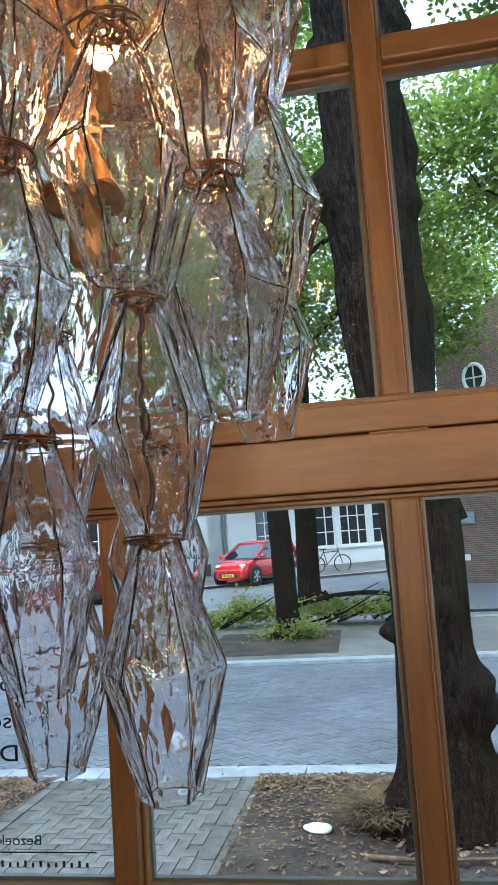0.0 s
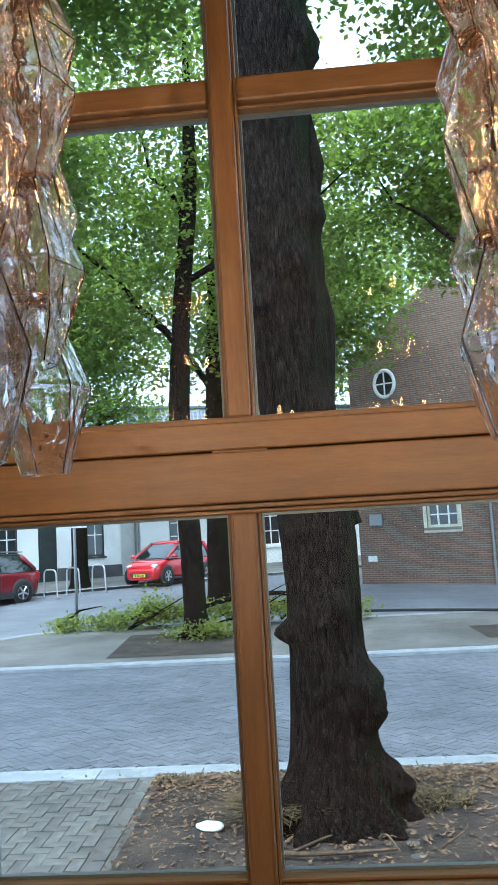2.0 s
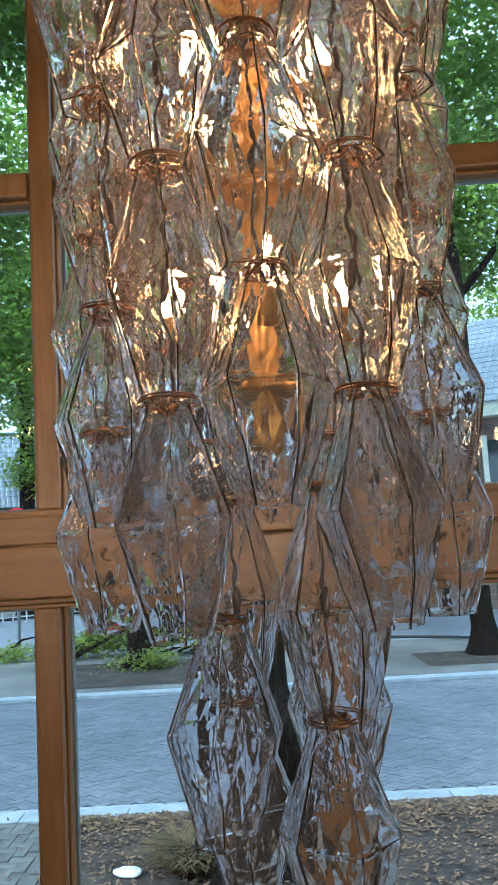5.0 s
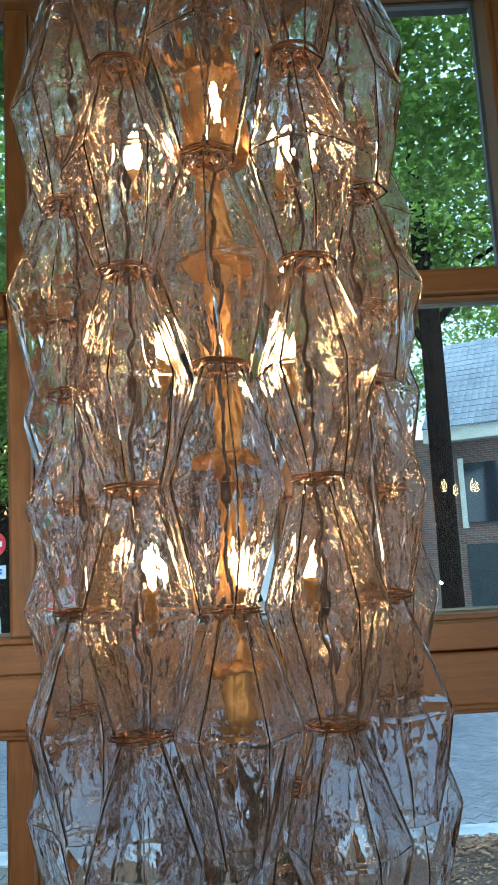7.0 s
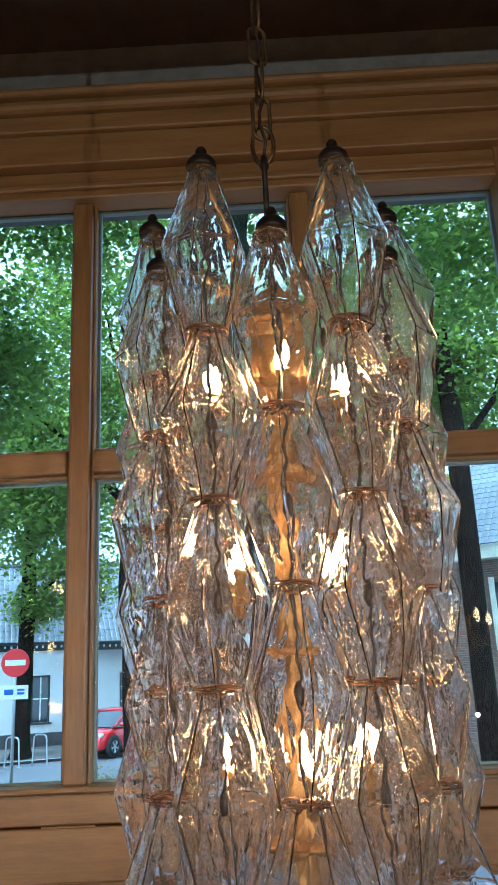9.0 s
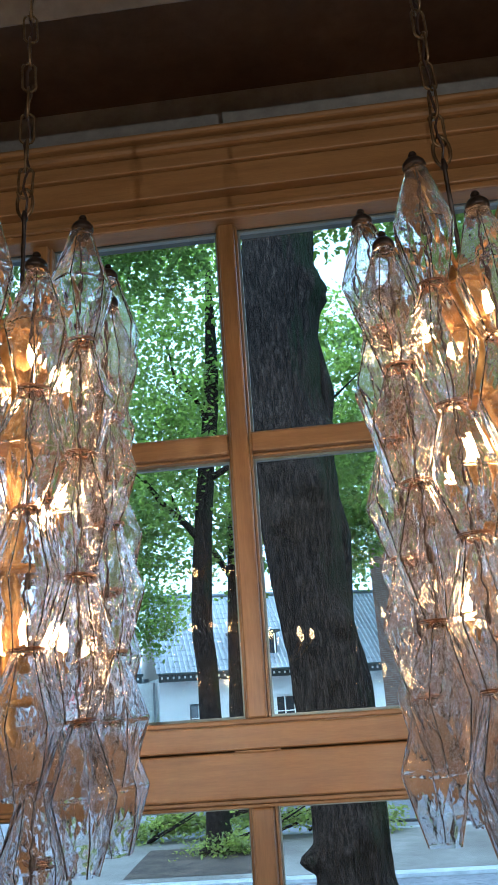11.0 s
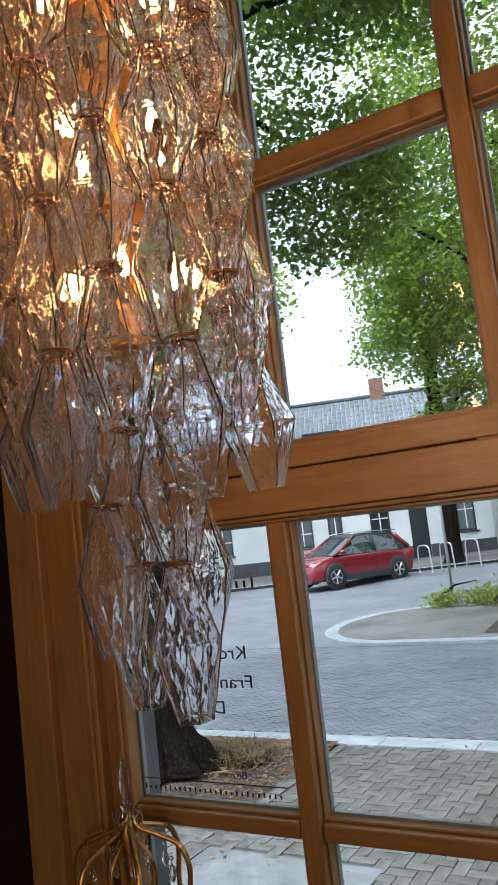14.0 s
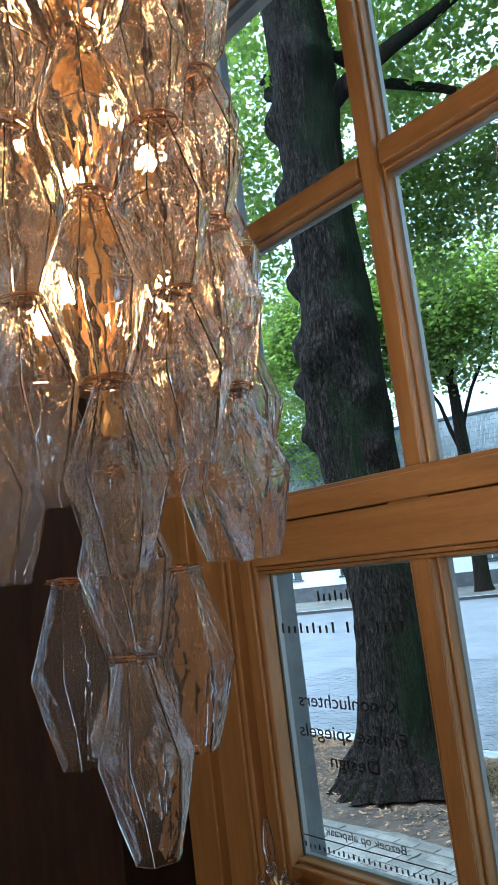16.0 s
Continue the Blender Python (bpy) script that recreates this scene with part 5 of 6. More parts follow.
pl = part("sub_plate", boxes((-0.30, 0.30, -0.065, -0.045, 2.26, 2.56), bevel=0.006), M["sign_white"], sg, "white plate with plain bars")
part("symbol_bar", boxes((-0.22, -0.02, -0.07, -0.0655, 2.36, 2.48), (0.06, 0.22, -0.07, -0.0655, 2.36, 2.41), (0.06, 0.22, -0.07, -0.0655, 2.44, 2.48)), M["sign_blue"], pl)


def rack(x, y, ang):
    t = thing("bicycle_rack", "bare steel hoop bicycle rack on the pavement", "bicycle rack", pose(x, y, gz(y) + 0.02, 0, 0, ang), group="bicycle racks")
    part("hoop", tube(bmesh.new(), smooth_line([(-0.36, 0, 0), (-0.33, 0, 0.45), (-0.28, 0, 0.82), (0.0, 0, 0.88), (0.28, 0, 0.82), (0.33, 0, 0.45), (0.36, 0, 0)], 5), 0.026, 8), M["steel"], t, "steel hoop", smooth=True)
    for s in (-1, 1):
        part("foot_plate", boxes((s * 0.36 - 0.06, s * 0.36 + 0.06, -0.06, 0.06, -0.02, 0.012)), M["steel"], t)


for x, y in ((-8.35, 23.6), (-7.75, 24.1), (-7.05, 24.7)):
    rack(x, y, -35)

# cut branches lying on the island
pile = thing("branch_pile", "heap of cut leafy branches lying on the island", "branches", pose(0, 0, 0))
r = random.Random(3)
for k in range(16):
    x = r.uniform(-5.8, 0.4)
    y = 16.05 + r.uniform(-0.5, 0.4)
    a = r.uniform(-0.5, 0.5)
    n = r.uniform(0.9, 1.8)
    part("branch", tube(bmesh.new(), [(x, y, gz(y) + 0.08), (x + n * 0.5, y + a * 0.5, gz(y) + 0.25 + 0.2 * r.random()), (x + n, y + a, gz(y) + 0.3 + 0.5 * r.random())], [0.035, 0.025, 0.008], 6), M["bark"], pile)
part("branch", tube(bmesh.new(), smooth_line([(-2.4, 15.7, 0.5), (-1.4, 15.8, 0.72), (-0.3, 15.9, 0.70), (0.6, 16.0, 0.35)], 4), 0.05, 8), M["bark"], pile)
foliage("leaves", [((-5.3, 16.2, 0.24), (0.6, 0.4, 0.10), 0.6), ((-4.3, 16.2, 0.30), (0.7, 0.4, 0.16), 1), ((-3.4, 16.1, 0.42), (0.55, 0.4, 0.18), 1.2), ((-3.5, 16.3, 0.7), (0.22, 0.2, 0.25), 0.25), ((-2.6, 16.2, 0.40), (0.5, 0.4, 0.16), 1), ((-1.4, 16.0, 0.42), (0.7, 0.4, 0.16), 1.2), ((-0.2, 15.9, 0.48), (0.7, 0.4, 0.18), 1.2), ((0.9, 15.9, 0.4), (0.4, 0.4, 0.2), 0.5)], 8000, 0.08, M["leaf_cut"], pile, 77, "wilting pale green leaves")
tuft = thing("sucker_growth", "low leafy shoots round the foot of the island tree", "shoots", pose(0, 0, 0))
foliage("leaves", [((-2.3, 14.4, 0.16), (0.62, 0.35, 0.10), 1), ((-1.95, 14.3, 0.26), (0.28, 0.25, 0.12), 0.5)], 1700, 0.07, M["leaf_cut"], tuft, 78, "small pale green leaves")
# black tube added as the dark shadow line along the back kerb
kerb_shadow_line = tagged(link_mesh("cable", tube(bmesh.new(), smooth_line([(1.0, 16.75, 0.16), (2.2, 16.5, 0.16), (4.05, 15.9, 0.14), (7, 14.6, 0.11), (11, 13.6, 0.09)], 6), 0.035, 6), M["tyre"], smooth=True), "thin black tube drawn as the kerb's shadow line across the paving", "cable")


# growth and debris round the near trees
def grass(name, cx, cy, n, rad, h, seed, label):
    r = random.Random(seed)
    v, f = [], []
    for _ in range(n):
        a, q = r.uniform(0, 6.28), rad * r.random() ** 0.6
        x, y = cx + q * math.cos(a), cy + q * math.sin(a) * 0.8
        lean, b, hh = r.uniform(0.4, 2.2), r.uniform(0, 6.28), h * r.uniform(0.4, 1.2)
        px, py = math.cos(b + 1.57) * 0.006, math.sin(b + 1.57) * 0.006
        k = len(v)
        tx, ty = math.cos(b) * lean * hh, math.sin(b) * lean * hh
        v += [(x - px, y - py, 0.0), (x + px, y + py, 0.0), (x + tx * 0.4 + px, y + ty * 0.4 + py, hh * 0.65), (x + tx * 0.4 - px, y + ty * 0.4 - py, hh * 0.65), (x + tx, y + ty, hh * 0.8)]
        f += [(k, k + 1, k + 2, k + 3), (k + 3, k + 2, k + 4)]
    return tagged(raw_mesh(name, v, f, M["dry_grass"]), label, "grass", kind="stuff")


grass("dry_grass", -0.24, 4.72, 1900, 0.20, 0.24, 1, "dry straw-coloured grass at the foot of the tree")
grass("dry_grass", 1.0, 5.0, 420, 0.28, 0.11, 2, "dry straw-coloured grass at the foot of the tree")
grass("dry_grass", -4.3, 5.3, 700, 0.45, 0.14, 3, "dry straw-coloured grass at the foot of the tree")
grass("dry_grass", -1.2, 5.75, 200, 0.2, 0.05, 4, "dry straw-coloured grass at the foot of the tree")


def twig(pts, r0, label):
    t = tagged(link_mesh("fallen_twig", tube(bmesh.new(), smooth_line(pts, 4), [r0 * (1 - 0.6 * k / (4 * (len(pts) - 1))) for k in range(4 * (len(pts) - 1) + 1)], 7), M["litter"], smooth=True), label, "twig", group="fallen twigs")


twig([(-0.35, 4.12, 0.04), (0.0, 4.05, 0.05), (0.35, 4.08, 0.045), (0.62, 4.12, 0.04)], 0.02, "bare fallen twig lying on the soil")
twig([(-0.1, 4.1, 0.05), (0.1, 4.25, 0.07), (0.2, 4.35, 0.06)], 0.012, "bare fallen twig lying on the soil")
twig([(0.5, 4.3, 0.05), (0.55, 4.2, 0.10), (0.62, 4.05, 0.05)], 0.010, "bare fallen twig lying on the soil")
twig([(0.9, 4.1, 0.05), (1.1, 4.3, 0.08), (1.15, 4.5, 0.05)], 0.010, "bare fallen twig lying on the soil")
twig([(-4.7, 4.5, 0.04), (-4.3, 4.6, 0.06), (-4.0, 4.85, 0.05)], 0.018, "bare fallen twig lying on the soil")

# ---------------------------------------------------------------- the chandeliers
RING = 0.136


def glass_mesh(name, seed, ro=0.0455, length=0.184):
    """One six-sided blown glass body, hollow and open below: narrow neck, wide belt, narrow foot; the hollow is rounder than the outside."""
    r = random.Random(seed)
    bm = bmesh.new()
    outer = [(0.0150, 0.0), (0.0176, -0.004), (0.0195, -0.013), (ro * 0.62, -length * 0.22), (ro * 0.985, -length * 0.495), (ro, -length * 0.515), (ro * 0.985, -length * 0.535), (ro * 0.735, -length * 0.79), (0.0232, -length + 0.004), (0.0226, -length)]
    wall = 0.0027
    inner = [(0.0226 - wall, -length), (0.0232 - wall, -length + 0.004), (ro * 0.735 - wall, -length * 0.787), (ro * 0.985 - wall, -length * 0.535), (ro - wall, -length * 0.515), (ro * 0.985 - wall, -length * 0.495), (ro * 0.62 - wall, -length * 0.222), (0.0195 - wall, -0.014), (0.0172 - wall, -0.006), (0.0080, -0.0025)]
    rings, skew = [], r.uniform(-0.05, 0.05)
    for k, (rad, z) in enumerate(outer + inner):
        ring, lower, hollow = [], -z / length > 0.6, k >= len(outer)
        for j in range(12):
            a = math.pi * 2 * (j / 2 + (0.10 if lower else 0.0)) / 6 + skew * z / length
            flat = 1.0 if j % 2 == 0 else 0.868
            dent = 0.0016 * noise.noise((math.cos(a) * 1.3 + seed, math.sin(a) * 1.3, z * 16)) + (r.uniform(-0.0004, 0.0004) if hollow else 0.0)
            rr = rad * flat + dent
            ring.append(bm.verts.new((rr * math.cos(a), rr * math.sin(a), z + 0.004 * noise.noise((math.cos(a) * 2, math.sin(a) * 2 + seed, 4.0)) * (0.2 < -z / length < 0.85))))
        rings.append(ring)
    sharp = []
    for k, (a, b) in enumerate(zip(rings, rings[1:])):
        for j in range(12):
            f = bm.faces.new((a[j], a[(j + 1) % 12], b[(j + 1) % 12], b[j]))
            f.smooth = False
    bm.faces.new(rings[0])
    bm.faces.new(rings[-1])
    for a, b in zip(rings[2:len(outer)], rings[3:len(outer)]):
        for j in range(0, 12, 2):
            sharp.append(bm.edges.get((a[j], b[j])))
    bmesh.ops.bevel(bm, geom=[e for e in sharp if e], offset=0.0012, segments=2, affect="EDGES")
    bmesh.ops.recalc_face_normals(bm, faces=bm.faces)
    me = bpy.data.meshes.new(name)
    bm.to_mesh(me)
    bm.free()
    me.materials.append(M["glass"])
    return me


GLASS = [glass_mesh("glass_body", s) for s in (1, 2, 3, 4)]


def shared_mesh(name, bm, material, smooth=True):
    me = bpy.data.meshes.new(name)
    bmesh.ops.recalc_face_normals(bm, faces=bm.faces)
    bm.to_mesh(me)
    bm.free()
    for p in me.polygons:
        p.use_smooth = smooth
    me.materials.append(material)
    return me


def ring_pts(r, n, z=0.0):
    return [(r * math.cos(2 * math.pi * k / n), r * math.sin(2 * math.pi * k / n), z) for k in range(n)]


def hook_mesh():
    """A wound copper collar with a small twisted loop."""
    bm = bmesh.new()
    for k in range(2):
        tube(bm, ring_pts(0.0212 - 0.0012 * k, 16, -0.001 + 0.0026 * k), 0.0007, 5, closed=True)
    loop = [(0.009 * math.cos(a) + 0.001, 0.009 * math.sin(a), 0.005 * math.sin(2 * a) - 0.002) for a in [2 * math.pi * k / 10 for k in range(10)]]
    tube(bm, loop, 0.0015, 5, closed=True)
    tube(bm, [(-0.019, 0, 0), (-0.008, 0.004, 0.003), (0.008, -0.004, 0.003), (0.019, 0, 0)], 0.0011, 5)
    return shared_mesh("collar", bm, M["copper"])


def cable_mesh(length):
    r = random.Random(11)
    pts = [(r.uniform(-0.003, 0.003), r.uniform(-0.003, 0.003), -length * k / 14) for k in range(15)]
    bm = tube(bmesh.new(), smooth_line(pts, 3), 0.0015, 5)
    lathe(bm, [(0.001, -0.078), (0.0038, -0.084), (0.0042, -0.094), (0.001, -0.101)], 8)
    return shared_mesh("cable", bm, M["wire"])


def cap_mesh():
    bm = lathe(bmesh.new(), [(0.0150, -0.003), (0.0162, 0.0), (0.0158, 0.005), (0.0115, 0.011), (0.007, 0.014), (0.0045, 0.017), (0.0062, 0.020), (0.0045, 0.024), (0.001, 0.026)], 16)
    return shared_mesh("cap", bm, M["cap"])


def bulb_mesh():
    bm = lathe(bmesh.new(), [(0.004, 0.0), (0.0060, 0.005), (0.0074, 0.013), (0.0064, 0.023), (0.0034, 0.033), (0.0008, 0.040)], 14)
    return shared_mesh("bulb", bm, M["bulb"])


def socket_mesh():
    bm = lathe(bmesh.new(), [(0.0055, -0.030), (0.0055, -0.004), (0.0075, -0.003), (0.0075, 0.001), (0.004, 0.002)], 12)
    return shared_mesh("socket", bm, M["gilt"])


HOOK, CABLE, CAP, BULB, SOCKET = hook_mesh(), cable_mesh(0.178), cap_mesh(), bulb_mesh(), socket_mesh()


def chain_link_mesh():
    pts = []
    for k in range(16):
        a = 2 * math.pi * k / 16
        pts.append((0.0115 * math.cos(a), 0, 0.0125 * math.sin(a) + (0.018 if math.sin(a) > 0 else -0.018)))
    return shared_mesh("chain_link", tube(bmesh.new(), pts, 0.0024, 6, closed=True), M["chain"])


LINK = chain_link_mesh()


OUTER_TOPS = (3.198, 3.019, 2.853, 2.690, 2.518)
MIDDLE_TOPS = (3.110, 2.931, 2.771, 2.601)


def column(ch, ang, rad, tops, r, capped=True, cable=True, last=0.89):
    """Glass bodies hung under one another, each with its neck in the foot of the one above."""
    x, y = rad * math.cos(ang), rad * math.sin(ang)
    top, count = tops[0], len(tops)
    for k, z in enumerate(tops):
        tall = (z - tops[k + 1] + 0.006) / 0.184 if k < count - 1 else last
        tilt = pose(x + r.uniform(-0.003, 0.003), y + r.uniform(-0.003, 0.003), z + r.uniform(-0.003, 0.003), r.uniform(-2.5, 2.5), r.uniform(-2.5, 2.5), r.uniform(0, 60))
        s = r.uniform(0.97, 1.04)
        g = share("glass_body", GLASS[r.randrange(4)], ch, tilt @ Matrix.Diagonal((s, s, tall, 1)))
        g.visible_shadow = False
        if k or not capped:
            share("collar", HOOK, ch, pose(x, y, z - 0.001, r.uniform(-4, 4), r.uniform(-4, 4), r.uniform(0, 360)))
        if cable and k < count - 1:
            share("cable", CABLE, ch, pose(x * 0.97, y * 0.97, z, 0, 0, r.uniform(0, 360)))
    if capped:
        share("cap", CAP, ch, pose(x, y, top + 0.004, 0, 0, r.uniform(0, 60)))


def chandelier(cx, cy, turn, inner, seed, drop, last):
    r = random.Random(seed)
    ch = thing("chandelier", "lit chandelier of pale amethyst polyhedral glass on a brass chain", "chandelier", pose(cx, cy, 0), group="chandeliers in the shop window")
    for k in range(12):
        ang = math.radians(turn + 30 * k)
        if k % 2:
            column(ch, ang, RING, OUTER_TOPS, r)
        else:
            column(ch, ang, RING, MIDDLE_TOPS, r)
    for k in range(4):
        ang = math.radians(inner + 90 * k)
        if k % 2 == 0:
            column(ch, ang, 0.057, (2.459 - drop, 2.287 - drop), r, capped=False, last=last)
        else:
            column(ch, ang, 0.057, (2.362 - drop,), r, capped=False, last=last)
    # gilded core with its lamps
    bm = lathe(bmesh.new(), [(0.010, 2.49), (0.014, 2.495), (0.014, 2.52), (0.011, 2.53), (0.011, 3.04), (0.026, 3.05), (0.026, 3.10), (0.008, 3.12), (0.0035, 3.13)], 20)
    part("stem", bm, M["gilt"], ch, "gilded inner stem", smooth=True)
    part("hanger", lathe(bmesh.new(), [(0.0035, 3.131), (0.0035, 3.28), (0.006, 3.285), (0.003, 3.30)], 10), M["cap"], ch, "dark bronze hanger", smooth=True)
    for z in (2.545, 2.72, 2.90, 3.075):
        bm = lathe(bmesh.new(), [(0.012, z - 0.004), (0.030, z - 0.0025), (0.034, z - 0.004), (0.034, z + 0.004), (0.030, z + 0.0025), (0.012, z + 0.004)], 24)
        part("gilt_plate", bm, M["gilt"], ch, "gilded plate", smooth=True)
    part("gilt_dome", lathe(bmesh.new(), [(0.034, 3.00), (0.036, 3.004), (0.035, 3.03), (0.028, 3.055), (0.012, 3.068)], 24), M["gilt"], ch, "gilded dome", smooth=True)
    for lev, z in enumerate((2.61, 2.795, 2.99)):
        for k in range(4):
            a = math.radians(turn + 90 * k + 45 * (lev % 2) + 5)
            x, y = 0.070 * math.cos(a), 0.070 * math.sin(a)
            s = share("socket", SOCKET, ch, pose(x, y, z))
            b = share("bulb", BULB, ch, pose(x, y, z), "glowing warm lamp bulb")
    for k in range(12):
        if k % 2:
            a = math.radians(turn + 30 * k)
            part("arm", tube(bmesh.new(), [(0.02 * math.cos(a), 0.02 * math.sin(a), 3.09), (RING * 0.6 * math.cos(a), RING * 0.6 * math.sin(a), 3.14), (RING * math.cos(a), RING * math.sin(a), 3.200)], 0.0035, 6), M["brass"], ch, smooth=True)
    # chain up to the ceiling
    part("hanging_loop", tube(bmesh.new(), [(0.013 * math.cos(a), 0, 3.315 + 0.028 * math.sin(a)) for a in [2 * math.pi * k / 14 for k in range(14)]], 0.0028, 6, closed=True), M["chain"], ch, smooth=True)
    z, k = 3.355, 0
    while z < CEIL - 0.03:
        share("chain_link", LINK, ch, pose(0, 0, z, r.uniform(-3, 3), r.uniform(-3, 3), 90 * (k % 2) + 20))
        z += 0.0545
        k += 1
    part("electric_cord", tube(bmesh.new(), [(0.004 * math.sin(q * 1.9), 0.004 * math.cos(q * 1.7), 3.30 + (CEIL - 3.30) * q / 24) for q in range(25)], 0.0022, 5), M["wire"], ch, "thin brown cord", smooth=True)
    bm = lathe(bmesh.new(), [(0.004, CEIL - 0.030), (0.012, CEIL - 0.026), (0.040, CEIL - 0.010), (0.048, CEIL - 0.002), (0.048, CEIL)], 24)
    part("ceiling_rose", bm, M["white_paint"], ch, "white ceiling rose", smooth=True)
    return ch


chandelier(0.459, -0.86, -90, -50, 1, 0.0, 0.88)
chandelier(-0.208, -0.86, -60, -30, 2, 0.009, 0.97)

# ---------------------------------------------------------------- lettering on the pane, read from outside
lettering = thing("window_lettering", "black lettering on the glass, seen mirrored from inside", "lettering", pose(0, 0, 0))


def words(text, x0, x1, z, size):
    """Text seen from behind: it runs from x1 to x0."""
    cu = bpy.data.curves.new("word", "FONT")
    cu.body, cu.size, cu.extrude, cu.align_x = text, size, 0.0003, "CENTER"
    ob = new("word", cu)
    bpy.context.view_layer.update()
    me = bpy.data.meshes.new_from_object(ob.evaluated_get(bpy.context.evaluated_depsgraph_get()))
    bpy.data.objects.remove(ob)
    xs = [v.co.x for v in me.vertices]
    k = (x1 - x0) / (max(xs) - min(xs))
    mid = (max(xs) + min(xs)) / 2
    for v in me.vertices:
        v.co = Vector(((x0 + x1) / 2 - (v.co.x - mid) * k, 0.0175 + BACK_LOW + v.co.z, z + v.co.y))
    me.materials.append(M["letter"])
    w = new("word", me)
    w.parent = lettering
    w["label"] = "black words on the glass"
    return w


words("Kroonluchters", -0.975, -0.665, 1.998, 0.044)
words("Franse spiegels", -0.985, -0.655, 1.928, 0.044)
words("Design", -0.893, -0.742, 1.866, 0.044)
words("Bezoek op afspraak", -0.94, -0.70, 1.712, 0.026)
part("line", boxes((-1.02, -0.59, BACK_LOW + 0.017, BACK_LOW + 0.0178, 1.6975, 1.7)), M["letter"], lettering)


def text_bar(x0, x1, z, h):
    part("text_bar", boxes((x0, x1, BACK_LOW + 0.017, BACK_LOW + 0.0178, z, z + h)), M["letter"], lettering, "plain black bar")


def bar_word(x0, x1, z, h, n):
    step = (x1 - x0) / n
    for k in range(n):
        tall = h * (1.0, 0.7, 0.7, 1.0, 0.7)[k % 5]
        text_bar(x0 + step * (k + 0.25), x0 + step * (k + 0.55), z, tall)


bar_word(-1.02, -0.60, 1.672, 0.012, 27)
bar_word(-0.87, -0.74, 2.240, 0.024, 7)
for a, b, n in ((-0.70, -0.61, 4), (-0.79, -0.725, 3), (-1.01, -0.815, 9)):
    bar_word(a, b, 2.168, 0.024, n)

# ---------------------------------------------------------------- crystal girandole standing by the jamb
giran = thing("girandole", "gilt brass girandole with crystal drops beside the window", "candelabra", pose(-0.93, -0.15, 0.0))
bm = lathe(bmesh.new(), [(0.006, 1.10), (0.012, 1.2), (0.008, 1.3), (0.016, 1.40), (0.010, 1.48), (0.018, 1.60), (0.024, 1.63), (0.012, 1.66), (0.008, 1.68)], 14)
part("stem", bm, M["brass"], giran, "gilt brass stem", smooth=True)
bm = lathe(bmesh.new(), [(0.07, 1.055), (0.072, 1.07), (0.05, 1.085), (0.012, 1.11)], 18)
part("foot", bm, M["brass"], giran, "gilt brass foot", smooth=True)
bm = lathe(bmesh.new(), [(0.006, 1.68), (0.014, 1.695), (0.007, 1.71), (0.013, 1.735), (0.012, 1.76), (0.004, 1.80)], 8)
part("spire", bm, M["crystal"], giran, "cut crystal spire")
DROP = shared_mesh("drop", lathe(bmesh.new(), [(0.001, 0.0), (0.006, -0.010), (0.010, -0.026), (0.006, -0.038), (0.001, -0.044)], 8), M["crystal"], False)
BEAD = shared_mesh("bead", lathe(bmesh.new(), [(0.001, 0.006), (0.005, 0.003), (0.006, 0.0), (0.005, -0.003), (0.001, -0.006)], 8), M["crystal"], False)
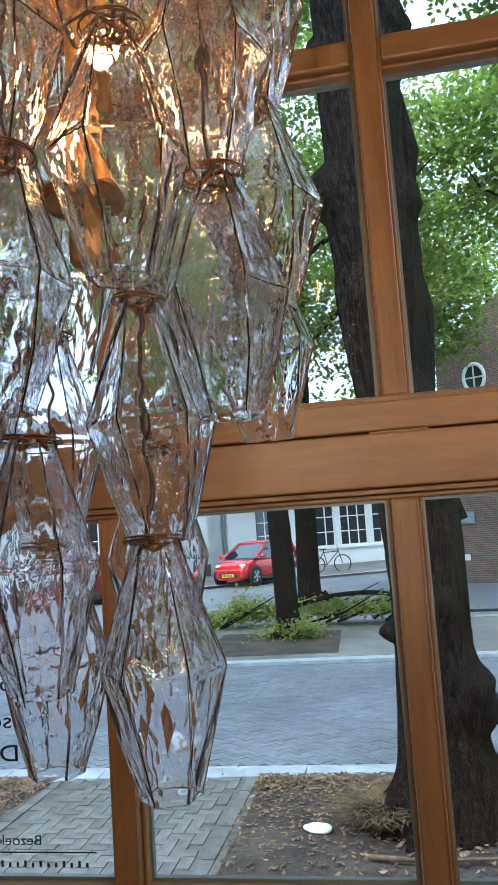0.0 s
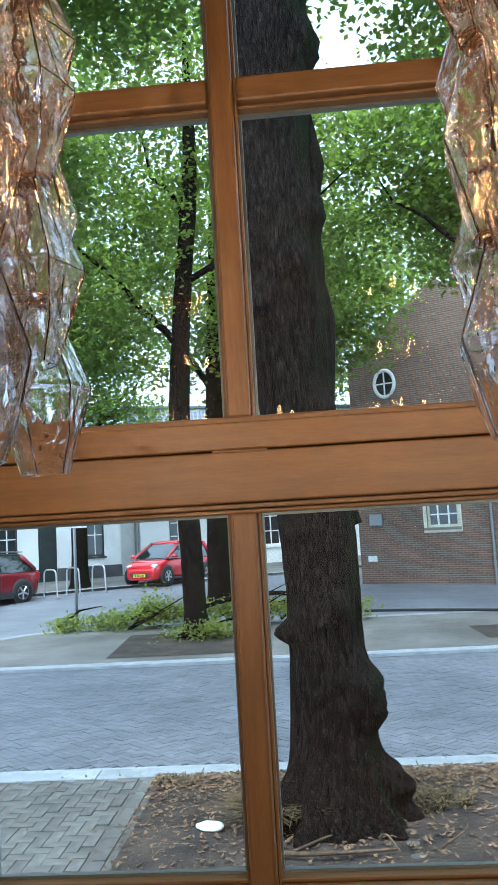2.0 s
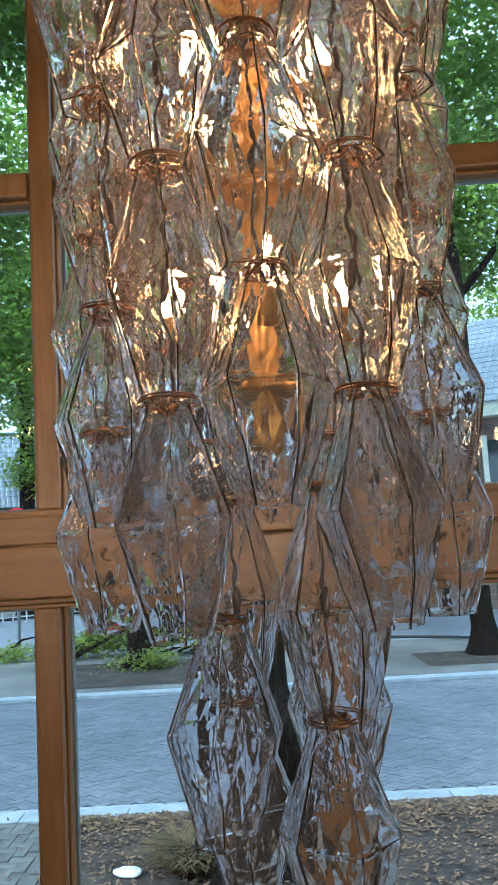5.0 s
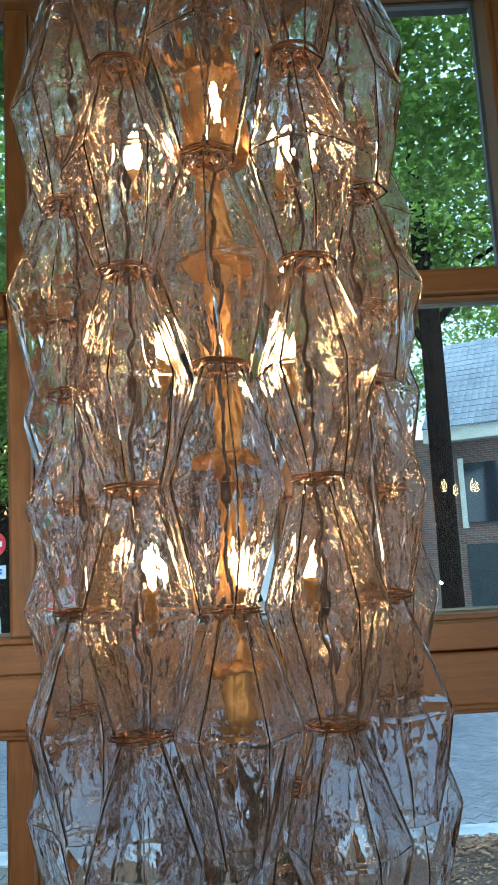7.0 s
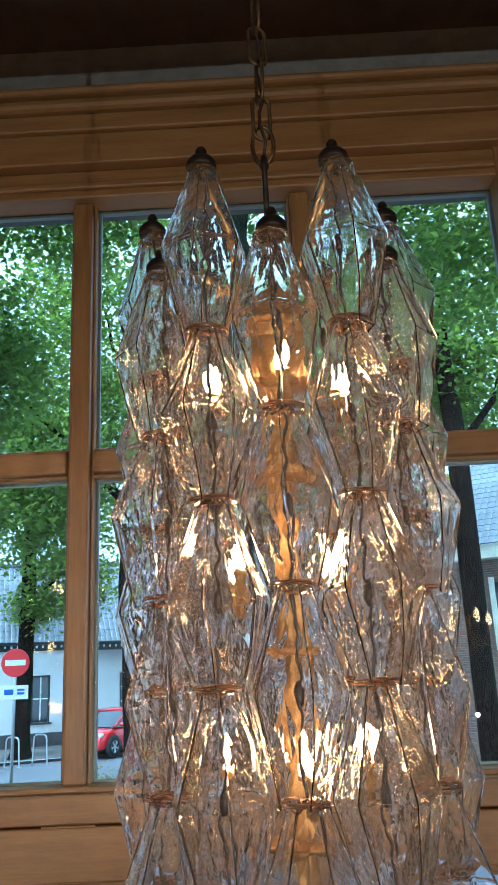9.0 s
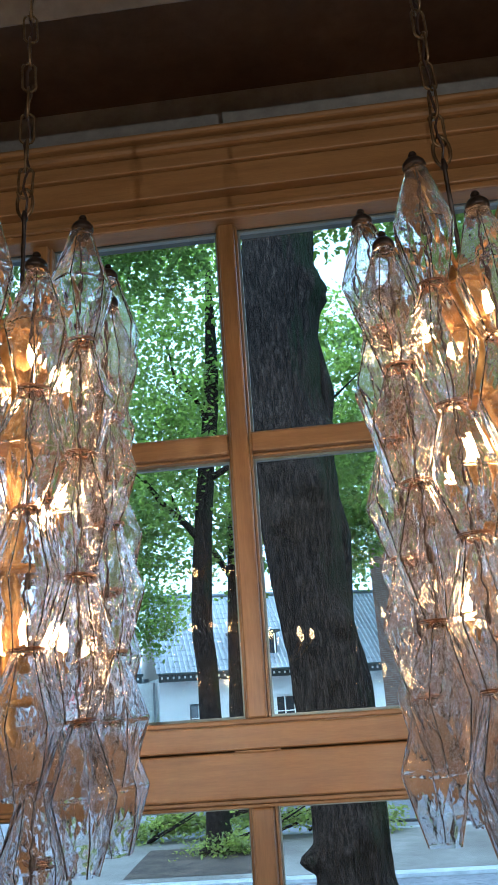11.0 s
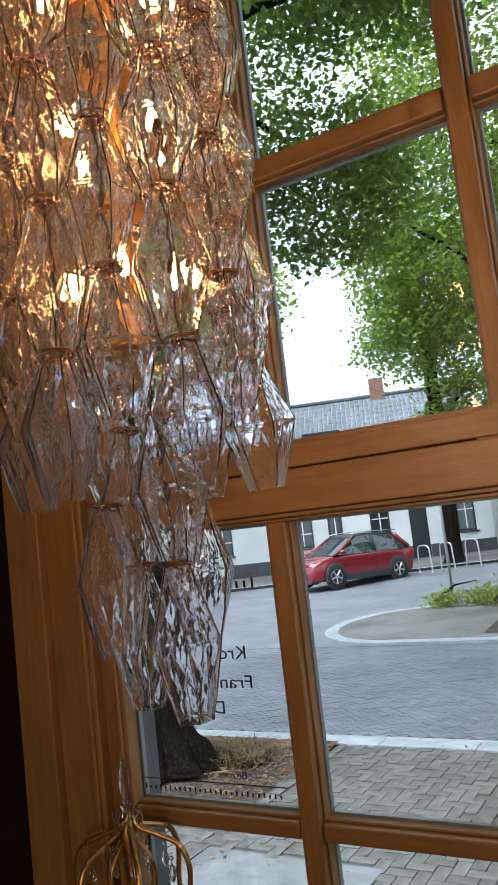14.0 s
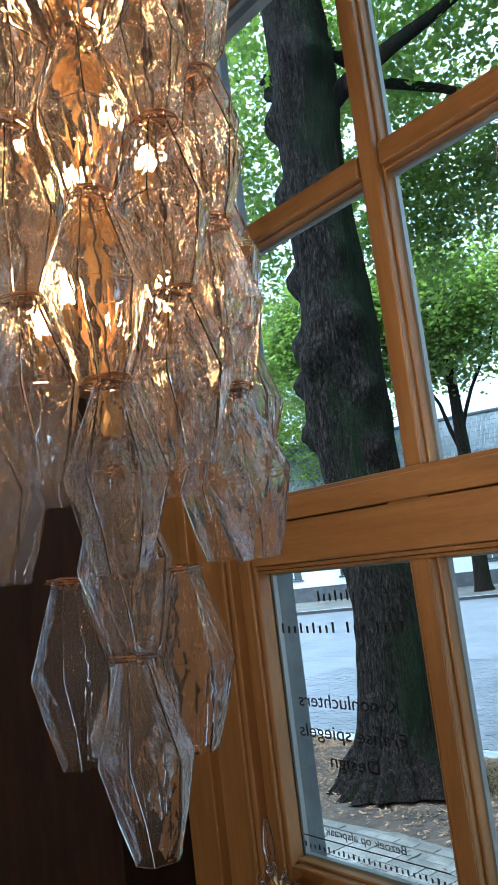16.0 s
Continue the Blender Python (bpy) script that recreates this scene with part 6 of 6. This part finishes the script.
for k in range(6):
    a = 2 * math.pi * k / 6 + 0.3
    c, s = math.cos(a), math.sin(a)
    pts = [(0.012, 1.665), (0.028, 1.645), (0.075, 1.628), (0.122, 1.605), (0.143, 1.555), (0.136, 1.48), (0.142, 1.40)]
    line = smooth_line([(q * c, q * s, z) for q, z in pts], 4)
    part("arm", tube(bmesh.new(), line, 0.0065, 8), M["brass"], giran, "curved gilt arm", smooth=True)
    pts = [(0.02, 1.62), (0.055, 1.57), (0.06, 1.52), (0.05, 1.47), (0.062, 1.42)]
    line = smooth_line([(q * c, q * s, z) for q, z in pts], 4)
    part("scroll", tube(bmesh.new(), line, 0.004, 6), M["brass"], giran, "", smooth=True)
    for q, z in ((0.14, 1.405), (0.062, 1.42), (0.1, 1.575), (0.045, 1.60)):
        share("bead", BEAD, giran, pose(q * c, q * s, z))
        share("drop", DROP, giran, pose(q * c, q * s, z - 0.01, 0, 0, 20 * k))
    share("drop", DROP, giran, pose(0.03 * c, 0.03 * s, 1.69, 0, 0, 10 * k))

# ---------------------------------------------------------------- lamps deeper in the showroom, mirrored in the panes
def room_lamp(x, y, z, n, rad):
    t = thing("room_chandelier", "lit brass chandelier deeper in the showroom", "chandelier", pose(x, y, z), group="chandeliers in the showroom")
    bm = lathe(bmesh.new(), [(0.01, -0.25), (0.05, -0.22), (0.02, -0.1), (0.03, 0.0), (0.01, 0.1), (0.008, CEIL - z)], 14)
    part("stem", bm, M["brass"], t, "", smooth=True)
    for k in range(n):
        a = 2 * math.pi * k / n
        c, s = math.cos(a), math.sin(a)
        part("arm", tube(bmesh.new(), smooth_line([(0.03 * c, 0.03 * s, -0.1), (rad * 0.5 * c, rad * 0.5 * s, -0.19), (rad * c, rad * s, -0.06)], 4), 0.006, 6), M["brass"], t, "", smooth=True)
        share("bulb", ROOM_BULB, t, pose(rad * c, rad * s, -0.05))
    lamp = new("room_glow", bpy.data.lights.new("room_glow", "POINT"))
    lamp.data.energy, lamp.data.color, lamp.data.shadow_soft_size = ROOM_W, (1.0, 0.72, 0.44), 0.012
    lamp.parent = t
    lamp.location = (0, 0, -0.6)


ROOM_W = 21.0
ROOM_BULB = shared_mesh("bulb", lathe(bmesh.new(), [(0.008, 0.0), (0.016, 0.012), (0.02, 0.03), (0.016, 0.055), (0.003, 0.085)], 10), M["bulb_room"])
room_lamp(-0.2, -3.9, 3.05, 8, 0.28)
room_lamp(1.7, -3.4, 3.0, 8, 0.28)

# single pavers of the stretch nearest the window
for x, y, a in PAVERS_NEAR:
    share("paver", me_paver, pavement, pose(x, y, rng.uniform(-0.003, 0.004), rng.uniform(-0.6, 0.6), rng.uniform(-0.6, 0.6), math.degrees(a)))
